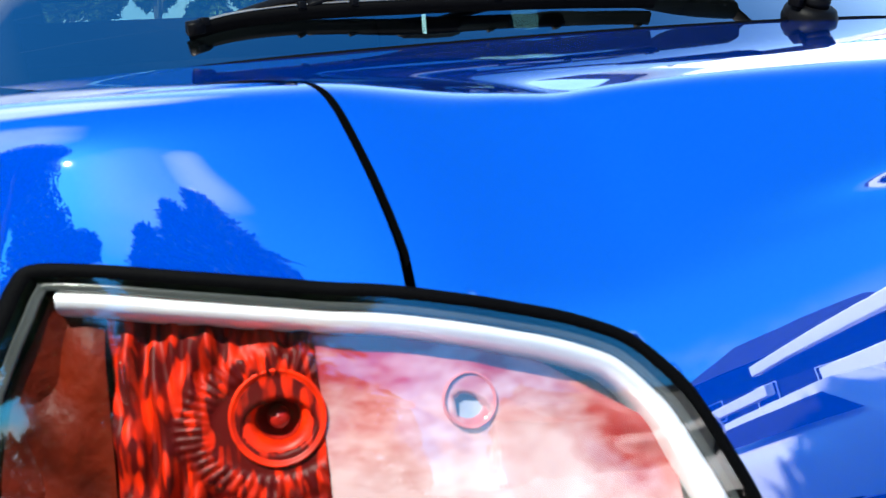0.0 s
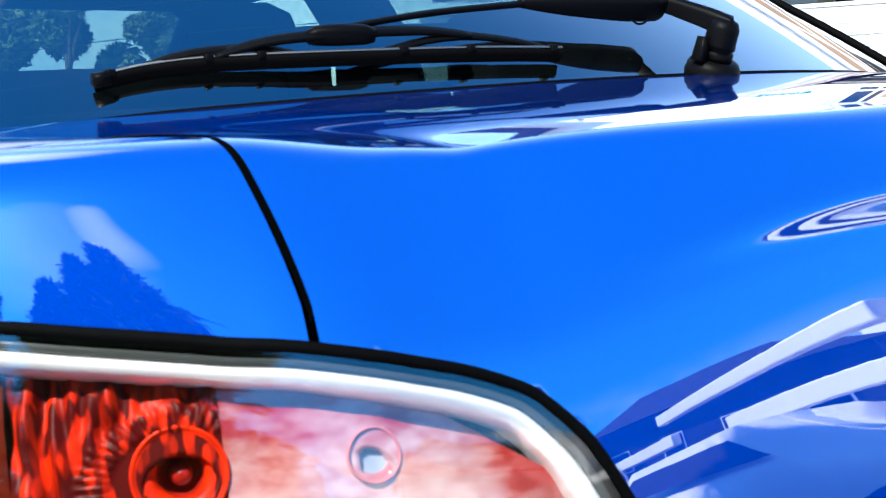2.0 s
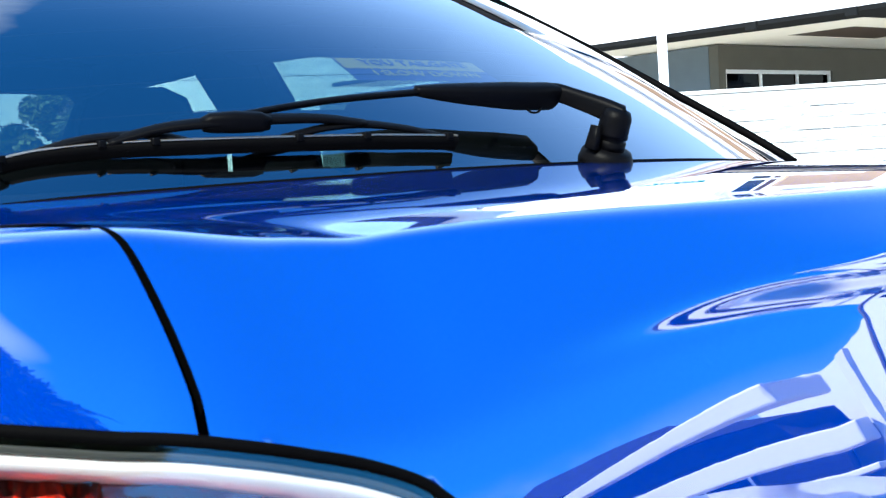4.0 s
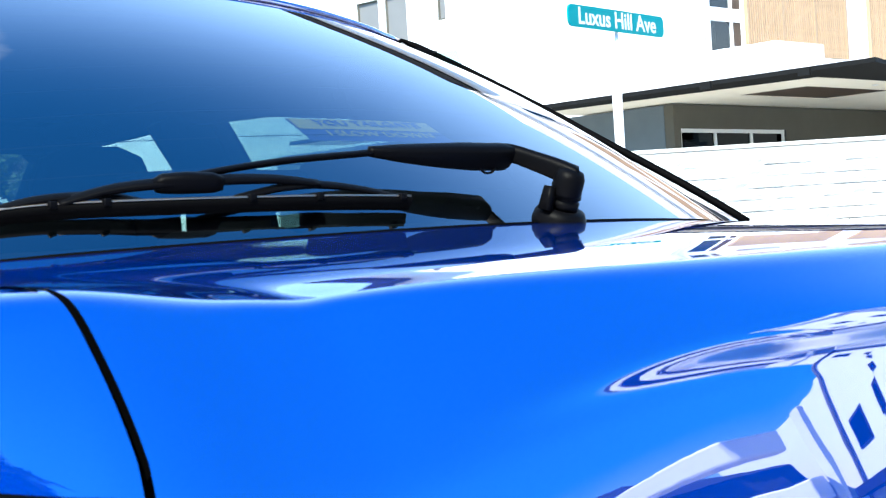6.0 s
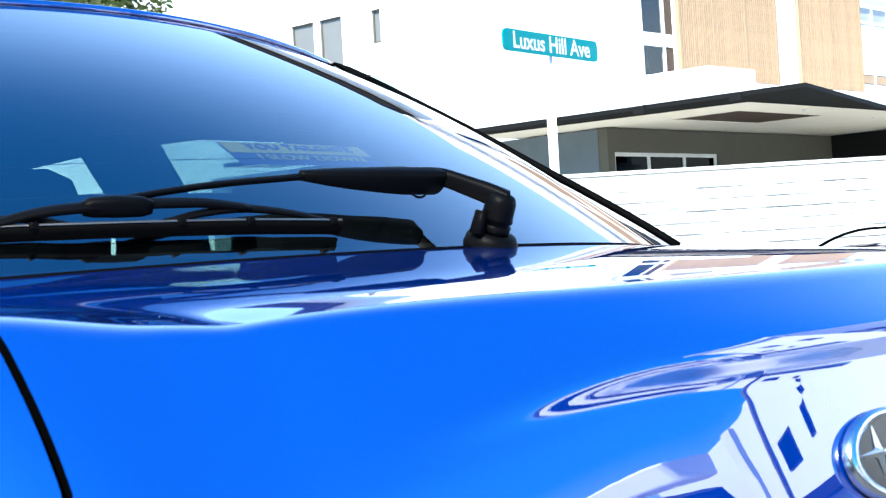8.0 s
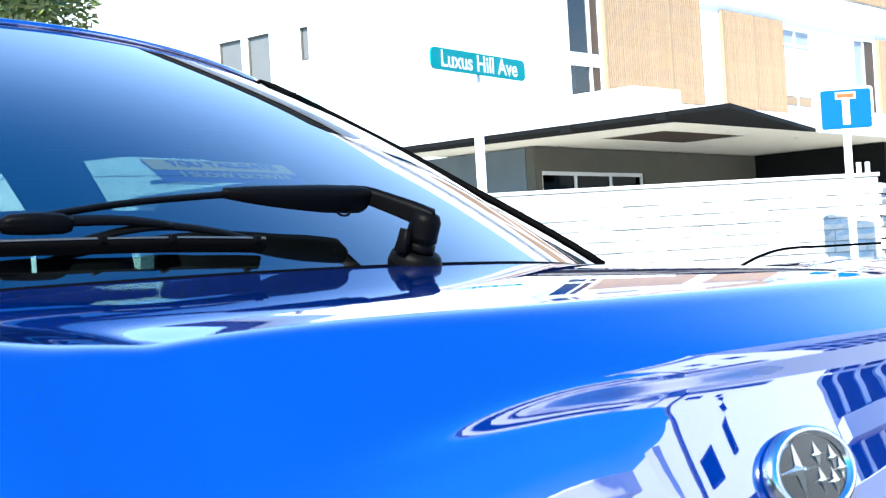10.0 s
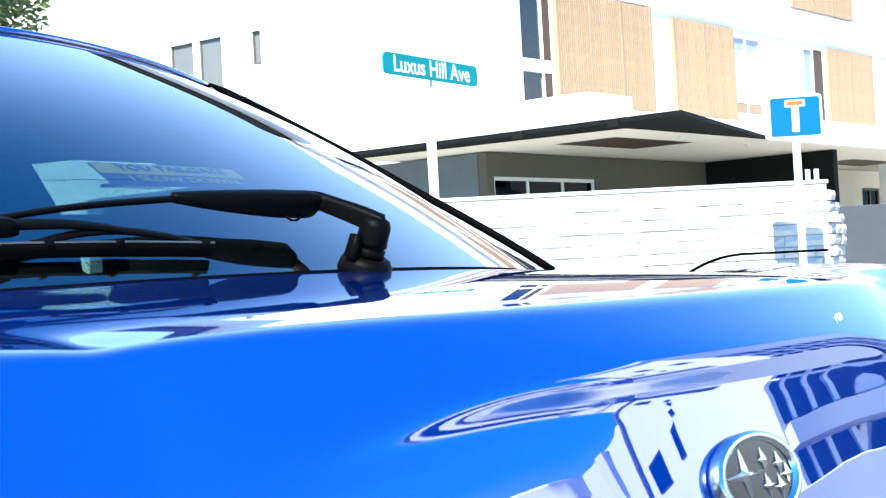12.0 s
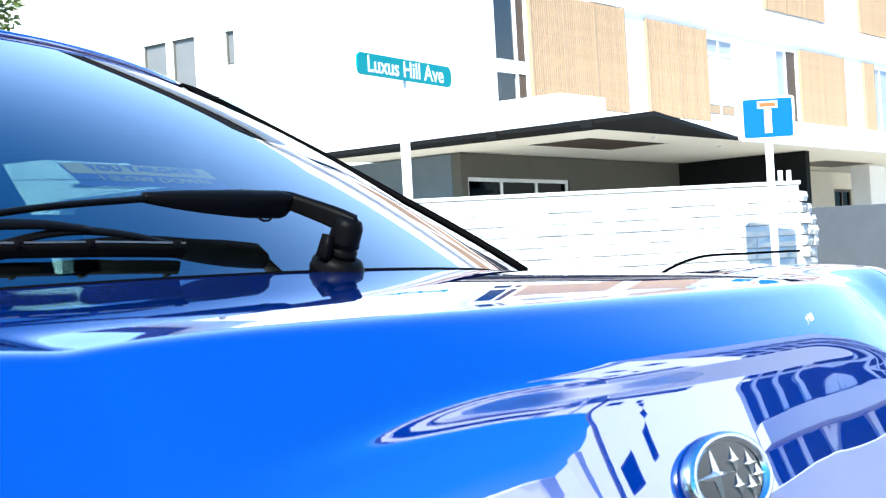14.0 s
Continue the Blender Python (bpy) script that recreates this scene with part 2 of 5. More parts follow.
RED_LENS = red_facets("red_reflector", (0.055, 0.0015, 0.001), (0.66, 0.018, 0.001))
RED_RING = material("red_ring_plastic", (0.50, 0.014, 0.0007), 0.4, 0.0, spec=0.15, vary=1.0, grain=75, stain=26)
RED_DEEP = material("deep_red_plastic", (0.26, 0.006, 0.002), 0.4, 0.0, coat=0.1, vary=0.5, grain=60)
AMBER = material("dark_amber_plastic", (0.055, 0.0045, 0.001), 0.5, spec=0.1, vary=0.9, grain=35, stain=18, bump=0.35, bump_scale=30)
PEARL = facet_plastic("pale_sheen_facet_reflector", (0.34, 0.012, 0.006), (0.62, 0.42, 0.41))
PALE_RING = material("pale_pink_reflector", (0.36, 0.10, 0.10), 0.5, spec=0.2, vary=0.4, grain=60, stain=18)
PALE_WELL = material("pale_grey_bulb_well", (0.22, 0.23, 0.28), 0.4, vary=0.2, grain=60)
STAR = material("satin_star_metal", (0.9, 0.9, 0.88), 0.28, 1.0)
CABIN = material("dark_cabin_cloth", (0.006, 0.006, 0.008), 0.9, spec=0.2, vary=0.2, grain=60)
LINING = material("grey_headlining", (0.02, 0.022, 0.028), 0.9, spec=0.2, vary=0.15, grain=60)
YELLOW = material("yellow_vinyl", (0.26, 0.23, 0.06), 0.5, vary=0.06, grain=30)
NAVY = material("navy_vinyl", (0.02, 0.03, 0.16), 0.4, vary=0.06, grain=30)
WIRE = material("heater_print", (0.006, 0.005, 0.004), 0.7, spec=0.1)

PLASTER = material("white_plaster", (0.80, 0.80, 0.79), 0.85, vary=0.05, grain=3, stain=0.25, bump=0.15, bump_scale=30)
STONE = material("white_painted_stone", (0.50, 0.495, 0.475), 0.8, vary=0.12, grain=11, stain=2.5, bump=0.8, bump_scale=16, each=0.10)
MORTAR = material("pale_mortar", (0.34, 0.34, 0.33), 0.9, vary=0.1, grain=14)
SOFFIT = material("cream_soffit", (0.80, 0.74, 0.63), 0.8, vary=0.05, grain=2, stain=0.3)
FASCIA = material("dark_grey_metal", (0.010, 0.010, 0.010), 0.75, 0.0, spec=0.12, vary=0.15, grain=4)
TIMBER = material("pale_timber_slat", (0.36, 0.245, 0.15), 0.6, vary=0.12, grain=14, stain=0.6, each=0.06)
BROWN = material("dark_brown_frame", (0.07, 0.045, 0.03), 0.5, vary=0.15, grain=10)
PANE = clear("house_window_pane", (0.22, 0.27, 0.3), 1.5, gain=2.2)
DARK_PANE = clear("dark_window_pane", (0.06, 0.052, 0.042), 1.5, gain=0.3, steep=9)
NET = material("net_curtain", (0.50, 0.50, 0.49), 0.6, vary=0.1, grain=6, stain=1.5)
PALE_PANE = material("net_curtained_pale_pane", (0.30, 0.32, 0.35), 0.4, coat=0.15, vary=0.1, grain=3)
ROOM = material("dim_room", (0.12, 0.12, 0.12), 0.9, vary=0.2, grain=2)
GREYWALL = material("olive_grey_render", (0.095, 0.090, 0.072), 0.8, vary=0.1, grain=3)
ASPHALT = material("asphalt", (0.055, 0.055, 0.057), 0.85, vary=0.25, grain=30, stain=0.15, bump=0.4, bump_scale=90)
CONCRETE = material("pavement_concrete", (0.46, 0.44, 0.40), 0.85, vary=0.12, grain=6, stain=0.5, bump=0.3, bump_scale=40)
GATE_GREY = material("mid_grey_gate_paint", (0.062, 0.067, 0.075), 0.5, vary=0.12, grain=6)
BLUE_RENDER = material("blue_grey_side_render", (0.12, 0.15, 0.17), 0.8, vary=0.1, grain=3)
UMBER = material("dark_umber_room_shade", (0.022, 0.018, 0.012), 0.8, spec=0.1, vary=0.2, grain=4)
TEAL = material("teal_sign_face", (0.0, 0.26, 0.28), 0.35, vary=0.04, grain=10)
BLUE_SIGN = material("blue_sign_face", (0.0, 0.11, 0.38), 0.35, vary=0.04, grain=10)
WHITE_SIGN = material("white_sign_paint", (0.82, 0.82, 0.82), 0.4)
RED_SIGN = material("orange_red_sign_bar", (0.62, 0.12, 0.03), 0.4)
BARK = material("bark", (0.10, 0.075, 0.05), 0.9, vary=0.3, grain=14, bump=0.8, bump_scale=25)
LEAF = material("leaf", (0.055, 0.105, 0.028), 0.55, vary=0.35, grain=3, stain=0.5)
LEAF_PALE = material("pale_leaf", (0.12, 0.16, 0.035), 0.55, vary=0.35, grain=3, stain=0.5)
ROOF_TILE = material("clay_roof_tile", (0.33, 0.10, 0.06), 0.75, vary=0.2, grain=8, stain=1)
SLATE = material("dark_slate", (0.03, 0.033, 0.04), 0.85, spec=0.04, vary=0.25, grain=6, stain=0.6)
STREET_WHITE = material("white_car_paint", (0.78, 0.78, 0.78), 0.3, coat=1.0)


# ---- mesh helpers ----
def part(name, bm, mat, parent=None, label="", smooth=True):
    me = bpy.data.meshes.new(name)
    bmesh.ops.recalc_face_normals(bm, faces=bm.faces)
    bm.to_mesh(me)
    bm.free()
    me.materials.append(mat)
    if smooth:
        me.shade_smooth()
    ob = new(name, me)
    ob.parent = parent
    return tagged(ob, label) if label else ob


def sheet(rows, closed=False):
    """A grid of faces through rows of points."""
    bm = bmesh.new()
    vs = [[bm.verts.new(p) for p in row] for row in rows]
    for a, b in zip(vs, vs[1:]):
        for i in range(len(a) if closed else len(a) - 1):
            j = (i + 1) % len(a)
            bm.faces.new((a[i], a[j], b[j], b[i]))
    return bm


def box(x0, x1, y0, y1, z0, z1, bevel=0.0, bm=None):
    own = bm is None
    bm = bm or bmesh.new()
    m = Matrix.LocRotScale(((x0 + x1) / 2, (y0 + y1) / 2, (z0 + z1) / 2), None, (x1 - x0, y1 - y0, z1 - z0))
    made = bmesh.ops.create_cube(bm, size=1, matrix=m)
    if bevel:
        edges = {e for v in made["verts"] for e in v.link_edges}
        bmesh.ops.bevel(bm, geom=list(edges), offset=bevel, segments=2, affect="EDGES", profile=0.5)
    return bm


def tube(points, radius, sides=10, bm=None, cap=True, squash=1.0, up=(0, 0, 1)):
    """A round bar along points; radius may be a list. squash flattens it along up."""
    bm = bm or bmesh.new()
    pts = [Vector(p) for p in points]
    radii = radius if isinstance(radius, (list, tuple)) else [radius] * len(pts)
    rings = []
    for i, p in enumerate(pts):
        way = (pts[min(i + 1, len(pts) - 1)] - pts[max(i - 1, 0)]).normalized()
        a = way.cross(Vector(up))
        a = a.normalized() if a.length > 1e-6 else way.orthogonal().normalized()
        b = a.cross(way).normalized()
        rings.append([bm.verts.new(p + radii[i] * (math.cos(k) * a + squash * math.sin(k) * b)) for k in (2 * math.pi * j / sides for j in range(sides))])
    for r, s in zip(rings, rings[1:]):
        for j in range(sides):
            bm.faces.new((r[j], r[(j + 1) % sides], s[(j + 1) % sides], s[j]))
    if cap:
        bm.faces.new(list(reversed(rings[0])))
        bm.faces.new(rings[-1])
    return bm


def bar(points, widths, heights, up=(0, 0, 1)):
    """A bar of rounded rectangular section along points; widths across, heights along up."""
    bm = bmesh.new()
    pts = [Vector(p) for p in points]
    rings = []
    corner = ((1, 0.55), (0.8, 0.9), (0.3, 1), (-0.3, 1), (-0.8, 0.9), (-1, 0.55), (-1, -0.7), (-0.85, -1), (0.85, -1), (1, -0.7))
    for i, p in enumerate(pts):
        way = (pts[min(i + 1, len(pts) - 1)] - pts[max(i - 1, 0)]).normalized()
        a = way.cross(Vector(up)).normalized()
        b = a.cross(way).normalized()
        f = i / (len(pts) - 1)
        w, h = (float(np.interp(f, np.linspace(0, 1, len(v)), v)) / 2 for v in (widths, heights))
        rings.append([bm.verts.new(p + a * w * x + b * h * y) for x, y in corner])
    n = len(corner)
    for r, s in zip(rings, rings[1:]):
        for j in range(n):
            bm.faces.new((r[j], r[(j + 1) % n], s[(j + 1) % n], s[j]))
    bm.faces.new(list(reversed(rings[0])))
    bm.faces.new(rings[-1])
    return bm


def lathe(profile, axis_pose, sides=40, bm=None):
    """A turned shape: profile of (radius, height) about the z of axis_pose."""
    bm = bm or bmesh.new()
    rings = []
    for r, h in profile:
        rings.append([bm.verts.new(axis_pose @ Vector((r * math.cos(k), r * math.sin(k), h))) for k in (2 * math.pi * j / sides for j in range(sides))])
    for r, s in zip(rings, rings[1:]):
        for j in range(sides):
            bm.faces.new((r[j], r[(j + 1) % sides], s[(j + 1) % sides], s[j]))
    return bm


def smoothstep(x, a, b):
    k = min(max((x - a) / (b - a), 0.0), 1.0)
    return k * k * (3 - 2 * k)


def mix(a, b, k):
    return a + (b - a) * k


def curve_through(points, n):
    """n points on a smooth curve through the given ones (Catmull-Rom, open)."""
    p = [Vector(q) for q in points]
    p = [2 * p[0] - p[1], *p, 2 * p[-1] - p[-2]]
    out = []
    for i in range(n):
        x = i / (n - 1) * (len(p) - 3)
        k = min(int(x), len(p) - 4)
        f = x - k
        a, b, c, d = p[k:k + 4]
        out.append(0.5 * (2 * b + (c - a) * f + (2 * a - 5 * b + 4 * c - d) * f * f + (3 * b - a - 3 * c + d) * f ** 3))
    return out


def solid(ob, thick, offset=-1.0):
    m = ob.modifiers.new("thickness", "SOLIDIFY")
    m.thickness, m.offset = thick, offset
    e = ob.modifiers.new("crisp_edges", "EDGE_SPLIT")
    e.split_angle = radians(40)
    return ob


# ==== the car: x right, y forward, z up, from under the badge on its boot ====
car = tagged(new("car"), "pearl blue saloon car with tinted rear glass parked at the roadside", "car")
car.matrix_world = pose(0.3441, 1.1109, 0, 0, 0, 44.0)

# plan of the tail: arc length from the middle, turning into the side
PLAN = [(0.0, 0.0, 0.073, 0.0)]
step = 0.002
while PLAN[-1][0] < 1.9:
    s, x, y, phi = PLAN[-1]
    if x < 0.62:
        phi = math.atan(0.47 * x)
        s_bend = s
    else:
        phi = mix(radians(16.24), radians(87), smoothstep(s, s_bend, s_bend + 0.34))
    PLAN.append((s + step, x + step * math.cos(phi), y + step * math.sin(phi), phi))


def plan(s):
    """Place and outward normal on the crest's plan."""
    i = min(int(abs(s) / step), len(PLAN) - 2)
    f = abs(s) / step - i
    x, y, phi = (mix(a, b, f) for a, b in zip(PLAN[i][1:], PLAN[i + 1][1:]))
    k = 1 if s >= 0 else -1
    return k * x, y, k * math.sin(phi), -math.cos(phi)


def crest(s):
    x = abs(plan(s)[0])
    z = 1.0435 - 0.0082 * math.exp(-math.hypot(x - 0.487, 0.010) / 0.062) + 0.009 * smoothstep(x, 0.53, 0.63)
    return z - 0.03 * smoothstep(abs(s), 0.75, 1.3)


DEPTH, STEPS = 0.36, 180


def profile(s):
    """Outward run and height down the tail from the crest, by the lean of the face."""
    x = abs(plan(s)[0])
    q = smoothstep(x, 0.56, 0.74)
    wide = mix(mix(0.030, 0.046, smoothstep(x, 0.5, 0.62)), 0.07, q)
    turn = 0.083 + 0.050 * smoothstep(x, 0.20, 0.62)
    groove = 1 - smoothstep(x, 0.15, 0.55)
    o, z, rows, dw = 0.0, crest(s), [], DEPTH / STEPS
    for i in range(STEPS + 1):
        w = i * dw
        lean = mix(86, mix(43, 25, q), smoothstep(w, -0.004, wide))
        lean -= mix(12, 8, q) * smoothstep(w, wide, turn + 0.01)
        lean -= mix(15, 6, q) * smoothstep(w, turn, turn + 0.03)
        lean -= 12 * smoothstep(w, 0.13, 0.34)
        lean -= groove * 31 * math.exp(-(((w - turn - 0.004) / 0.011) ** 2))
        rows.append((o, z))
        o += dw * math.sin(radians(lean))
        z -= dw * math.cos(radians(lean))
    return rows


PROFILES = {}


def skin(s, w, lift=0.0):
    """A point of the tail's skin: s along the plan, w down from the crest, lift outwards."""
    lo = math.floor(s / 0.004)
    f = s / 0.004 - lo
    got = []
    for k in (lo, lo + 1):
        if k not in PROFILES:
            PROFILES[k] = profile(k * 0.004)
        i = min(max(w, 0) / DEPTH * STEPS, STEPS - 1e-6)
        j = int(i)
        a, b = PROFILES[k][j], PROFILES[k][j + 1]
        got.append((mix(a[0], b[0], i - j), mix(a[1], b[1], i - j)))
    o, z = mix(got[0][0], got[1][0], f), mix(got[0][1], got[1][1], f)
    x, y, nx, ny = plan(s)
    p = Vector((x + nx * o, y + ny * o, z))
    if lift:
        e = 0.003
        p += lift * ((skin(s + e, w) - skin(s - e, w)).cross(skin(s, w + e) - skin(s, max(w - e, 0)))).normalized() * -1
    return p


def on_skin(x, z):
    """Where on the skin a point with that x and z lies."""
    s, w = x, 0.1
    for _ in range(25):
        p = skin(s, w)
        s += 0.8 * (x - p.x)
        w = min(max(w + 0.8 * (p.z - z), 0.0), DEPTH - 0.001)
    return s, w


def base_line(x):
    """The rear glass's lower edge."""
    return Vector((x, 0.46 + 0.45 * x * x, 1.079 - 0.034 * x * x))


def seam(w):
    """The lid's half width along the plan."""
    w = min(w, 0.125)
    return 0.6370 - 0.27 * w + 0.6 * w * w


LAMP = [(-0.819, 0.9136), (-0.811, 0.932), (-0.802, 0.950), (-0.794, 0.964), (-0.785, 0.9715), (-0.758, 0.9695), (-0.730, 0.9647), (-0.7076, 0.9609), (-0.6845, 0.9568), (-0.6606, 0.9526), (-0.6217, 0.9455), (-0.5845, 0.9358), (-0.5564, 0.9275), (-0.5272, 0.9155), (-0.5133, 0.9060), (-0.5001, 0.8925), (-0.4886, 0.8776), (-0.475, 0.850), (-0.461, 0.820), (-0.449, 0.785), (-0.446, 0.755), (-0.50, 0.735), (-0.66, 0.745), (-0.79, 0.765), (-0.825, 0.80), (-0.83, 0.86), (-0.819, 0.9136)]
RIM = [Vector((*on_skin(x, z), 0)) for x, z in LAMP]
RIM = curve_through(RIM, 120)[:-1]
LAMP_MID = Vector((sum(p.x for p in RIM) / len(RIM), sum(p.y for p in RIM) / len(RIM), 0))


def in_lamp(s, w, grow=1.0):
    p = LAMP_MID + (Vector((-abs(s), w, 0)) - LAMP_MID) / grow
    hit = False
    for a, b in zip(RIM, RIM[1:] + RIM[:1]):
        if (a.y > p.y) != (b.y > p.y) and p.x < (b.x - a.x) * (p.y - a.y) / (b.y - a.y) + a.x:
            hit = not hit
    return hit


def spaced(a, b, n):
    return [mix(a, b, i / (n - 1)) for i in range(n)]


W_ROWS = spaced(0, 0.06, 25)[:-1] + spaced(0.06, 0.13, 36)[:-1] + spaced(0.13, 0.34, 34)


def nearest_rim(s, w):
    """The closest point of the lamp's opening, slightly outside its outline."""
    best = None
    for a, c in zip(OPEN, OPEN[1:] + OPEN[:1]):
        ab, ap = c - a, Vector((-abs(s), w, 0)) - a
        q = a + ab * min(max(ap.dot(ab) / ab.dot(ab), 0), 1)
        d = (q.x + abs(s)) ** 2 + (q.y - w) ** 2
        if best is None or d < best[0]:
            best = (d, q)
    return (best[1].x * (1 if s < 0 else -1), best[1].y)


OPEN = [p + (p - LAMP_MID).normalized() * 0.0004 for p in RIM]


def tail_sheet(columns, deck=None):
    """Skin rows below the crest, and above it the deck rows, with the lamp's opening cut out along its outline."""
    bm = bmesh.new()
    rows = []
    for k in deck or ():
        rows.append([(bm.verts.new(k(c)), False) for c in columns(0)])
    for w in W_ROWS:
        row = []
        for s in columns(w):
            inside = w > 0.05 and 0.4 < abs(s) < 1.2 and in_lamp(s, w)
            row.append((s, w, inside))
        rows.append(row)
    n = len(rows)
    keep = set()
    for r in range(len(deck or ()), n - 1):
        for i in range(len(rows[r]) - 1):
            quad = ((r, i), (r, i + 1), (r + 1, i + 1), (r + 1, i))
            if not all(rows[y][x][2] for y, x in quad):
                keep.add((r, i))
    made = {}

    def vert(y, x):
        if (y, x) not in made:
            cell = rows[y][x]
            if len(cell) == 2:
                made[y, x] = cell[0]
            else:
                s, w, inside = cell
                if inside:
                    s, w = nearest_rim(s, w)
                made[y, x] = bm.verts.new(skin(s, w))
        return made[y, x]

    for r in range(n - 1):
        for i in range(len(rows[r]) - 1):
            if r < len(deck or ()) or (r, i) in keep:
                bm.faces.new((vert(r, i), vert(r, i + 1), vert(r + 1, i + 1), vert(r + 1, i)))
    return bm


def deck_row(k):
    """A row of the boot's deck, k from 0 at the glass to 1 at the crest."""
    def at(s):
        x, y, _, _ = plan(s)
        u = s / seam(0)
        b = base_line(u * 0.652) + Vector((0, -0.002, -0.002))
        c = Vector((x, y, crest(s)))
        p = b.lerp(c, k)
        p.z += 0.0008 * math.sin(math.pi * k) + 0.031 * k ** 3 * (1 - k) - 0.0075 * math.sin(math.pi * k) ** 2 * smoothstep(abs(u), 0.6, 1)
        return p
    return at


GAP = 0.0026
lid = part("boot_lid", tail_sheet(lambda w: spaced(-seam(w) + GAP, seam(w) - GAP, 261), [deck_row(k) for k in spaced(0, 0.97, 22)]), PAINT, car, "glossy blue boot lid reflecting the street")
for side in (-1, 1):
    # flanges coloured black instead of body blue to paint the gap's shade
    part("edge_flange", sheet([[skin(side * (seam(w) - GAP), w), skin(side * (seam(w) - GAP), w, -0.012)] for w in spaced(0, 0.13, 30)]), RUBBER, lid)


def pillar_rail(k):
    """The quarter panel's upper edge: along the lid's side, then up the pillar."""
    pts = [(-0.6345, 0.158, 1.0518), (-0.6458, 0.40, 1.0545), (-0.6565, 0.648, 1.0615), (-0.628, 0.84, 1.165), (-0.555, 1.06, 1.30), (-0.512, 1.17, 1.365)]
    return curve_through(pts, 60)[min(int(k * 59), 59)]


def quarter(side):
    inner = seam(0) + GAP
    cols = lambda w: [side * s for s in spaced(seam(w) + GAP, 1.85, 190)]
    bm = tail_sheet(cols)
    # shoulder between the crest and the pillar's edge
    rows = []
    for j in range(61):
        s = mix(inner, 1.85, j / 60)
        x, y, _, _ = plan(s)
        out = Vector((-x, y, crest(s)))
        top = pillar_rail(j / 60)
        if j == 0:
            top = out.copy()
        row = []
        for i in range(13):
            k = i / 12
            p = out.lerp(top, k)
            p.z += 0.045 * (top - out).length * math.sin(math.pi * min(k, 1)) * (1 - 0.6 * k)
            row.append(Vector((-side * p.x, p.y, p.z)))
        rows.append(row)
    extra = sheet(rows)
    me = bpy.data.meshes.new("spare")
    extra.to_mesh(me)
    extra.free()
    bm.from_mesh(me)
    bmesh.ops.remove_doubles(bm, verts=bm.verts, dist=0.0006)
    ob = part("quarter_panel", bm, PAINT, car, "glossy blue rear quarter panel")
    # black here too, for the shade inside the shut line
    part("edge_flange", sheet([[skin(side * (seam(w) + GAP), w), skin(side * (seam(w) + GAP), w, -0.012)] for w in spaced(0, 0.13, 30)]), RUBBER, ob)
    return ob


quarter(-1)
quarter(1)

# gutters under the lid's sides
for side in (-1, 1):
    rows = [[Vector((side * (mix(0.6365, 0.654, k) + d), mix(0.15, 0.655, k), mix(1.026, 1.038, k) - 4 * d * d)) for d in (-0.06, -0.03, 0, 0.03, 0.06)] for k in spaced(0, 1, 12)]
    part("lid_gutter", sheet(rows), RUBBER, car)

# dark channel behind the shut line
for side in (-1, 1):
    rows = []
    for w in spaced(0.0, 0.125, 24):
        rows.append([skin(side * (seam(w) + d), w, -0.012) for d in (-0.014, -0.005, 0.005, 0.014)])
    part("shut_line_seal", sheet(rows), RUBBER, car)

# rear glass
TOP = lambda x: Vector((x, 1.04 + 0.45 * x * x, 1.397 - 0.112 * x * x))


def edge_fall(u, k):
    """How far the pane curls down towards its sides, more so low down."""
    low = 1 - smoothstep(k, 0.0, 0.6)
    depth, bend = mix(0.020, 0.014, low), mix(0.66, 0.60, low)
    return depth * (max(abs(u) - bend, 0.0) / (1 - bend)) ** 2.0


def pane_point(u, k, lift=0.0):
    """u across from -1 to 1, k from the base to the roof."""
    a, b = base_line(u * 0.668), TOP(u * 0.508)
    p = a.lerp(b, k)
    n = Vector((0.35 * u, -0.5, 0.85)).normalized()
    fall = edge_fall(u, k)
    return p + n * (0.014 * math.sin(math.pi * k) + 0.010 * math.sin(math.pi * k) * (1 - u ** 4) - fall + lift)


glass = part("rear_window", sheet([[pane_point(u, k) for u in spaced(-1, 1, 160)] for k in spaced(0, 1, 60)]), GLASS, car, "tinted rear windscreen reflecting the blue sky")
glass.visible_shadow = False
def edge_lift(k):
    """How far the side moulding stands off the curled edge."""
    return edge_fall(1.006, k) + 0.0044 + 0.005 * k - 0.0085 * smoothstep(k, 0.0, 0.45) + 0.0045 * smoothstep(k, 0.6, 1.0)


edge = [pane_point(-1.006, k, edge_lift(k)) for k in spaced(0, 1, 24)] + [pane_point(u, 1, -0.004) for u in spaced(-0.96, 0.96, 40)] + [pane_point(1.006, k, edge_lift(k)) for k in spaced(1, 0, 24)]
part("window_moulding", tube(edge, [0.0054] * 23 + [0.003] * 42 + [0.0054] * 23, 8), RUBBER, glass, "black rubber window moulding")
part("lower_moulding", tube([pane_point(u, 0, -0.003) for u in spaced(-1, 1, 40)], 0.003, 8), RUBBER, glass)
for i in range(10):
    k = 0.10 + 0.085 * i
    rows = [[pane_point(u, k - 0.0012, -0.004), pane_point(u, k + 0.0012, -0.004)] for u in spaced(-0.93, 0.93, 40)]
    part("heater_line", sheet(rows), WIRE, glass)

# roof
roof_rows = []
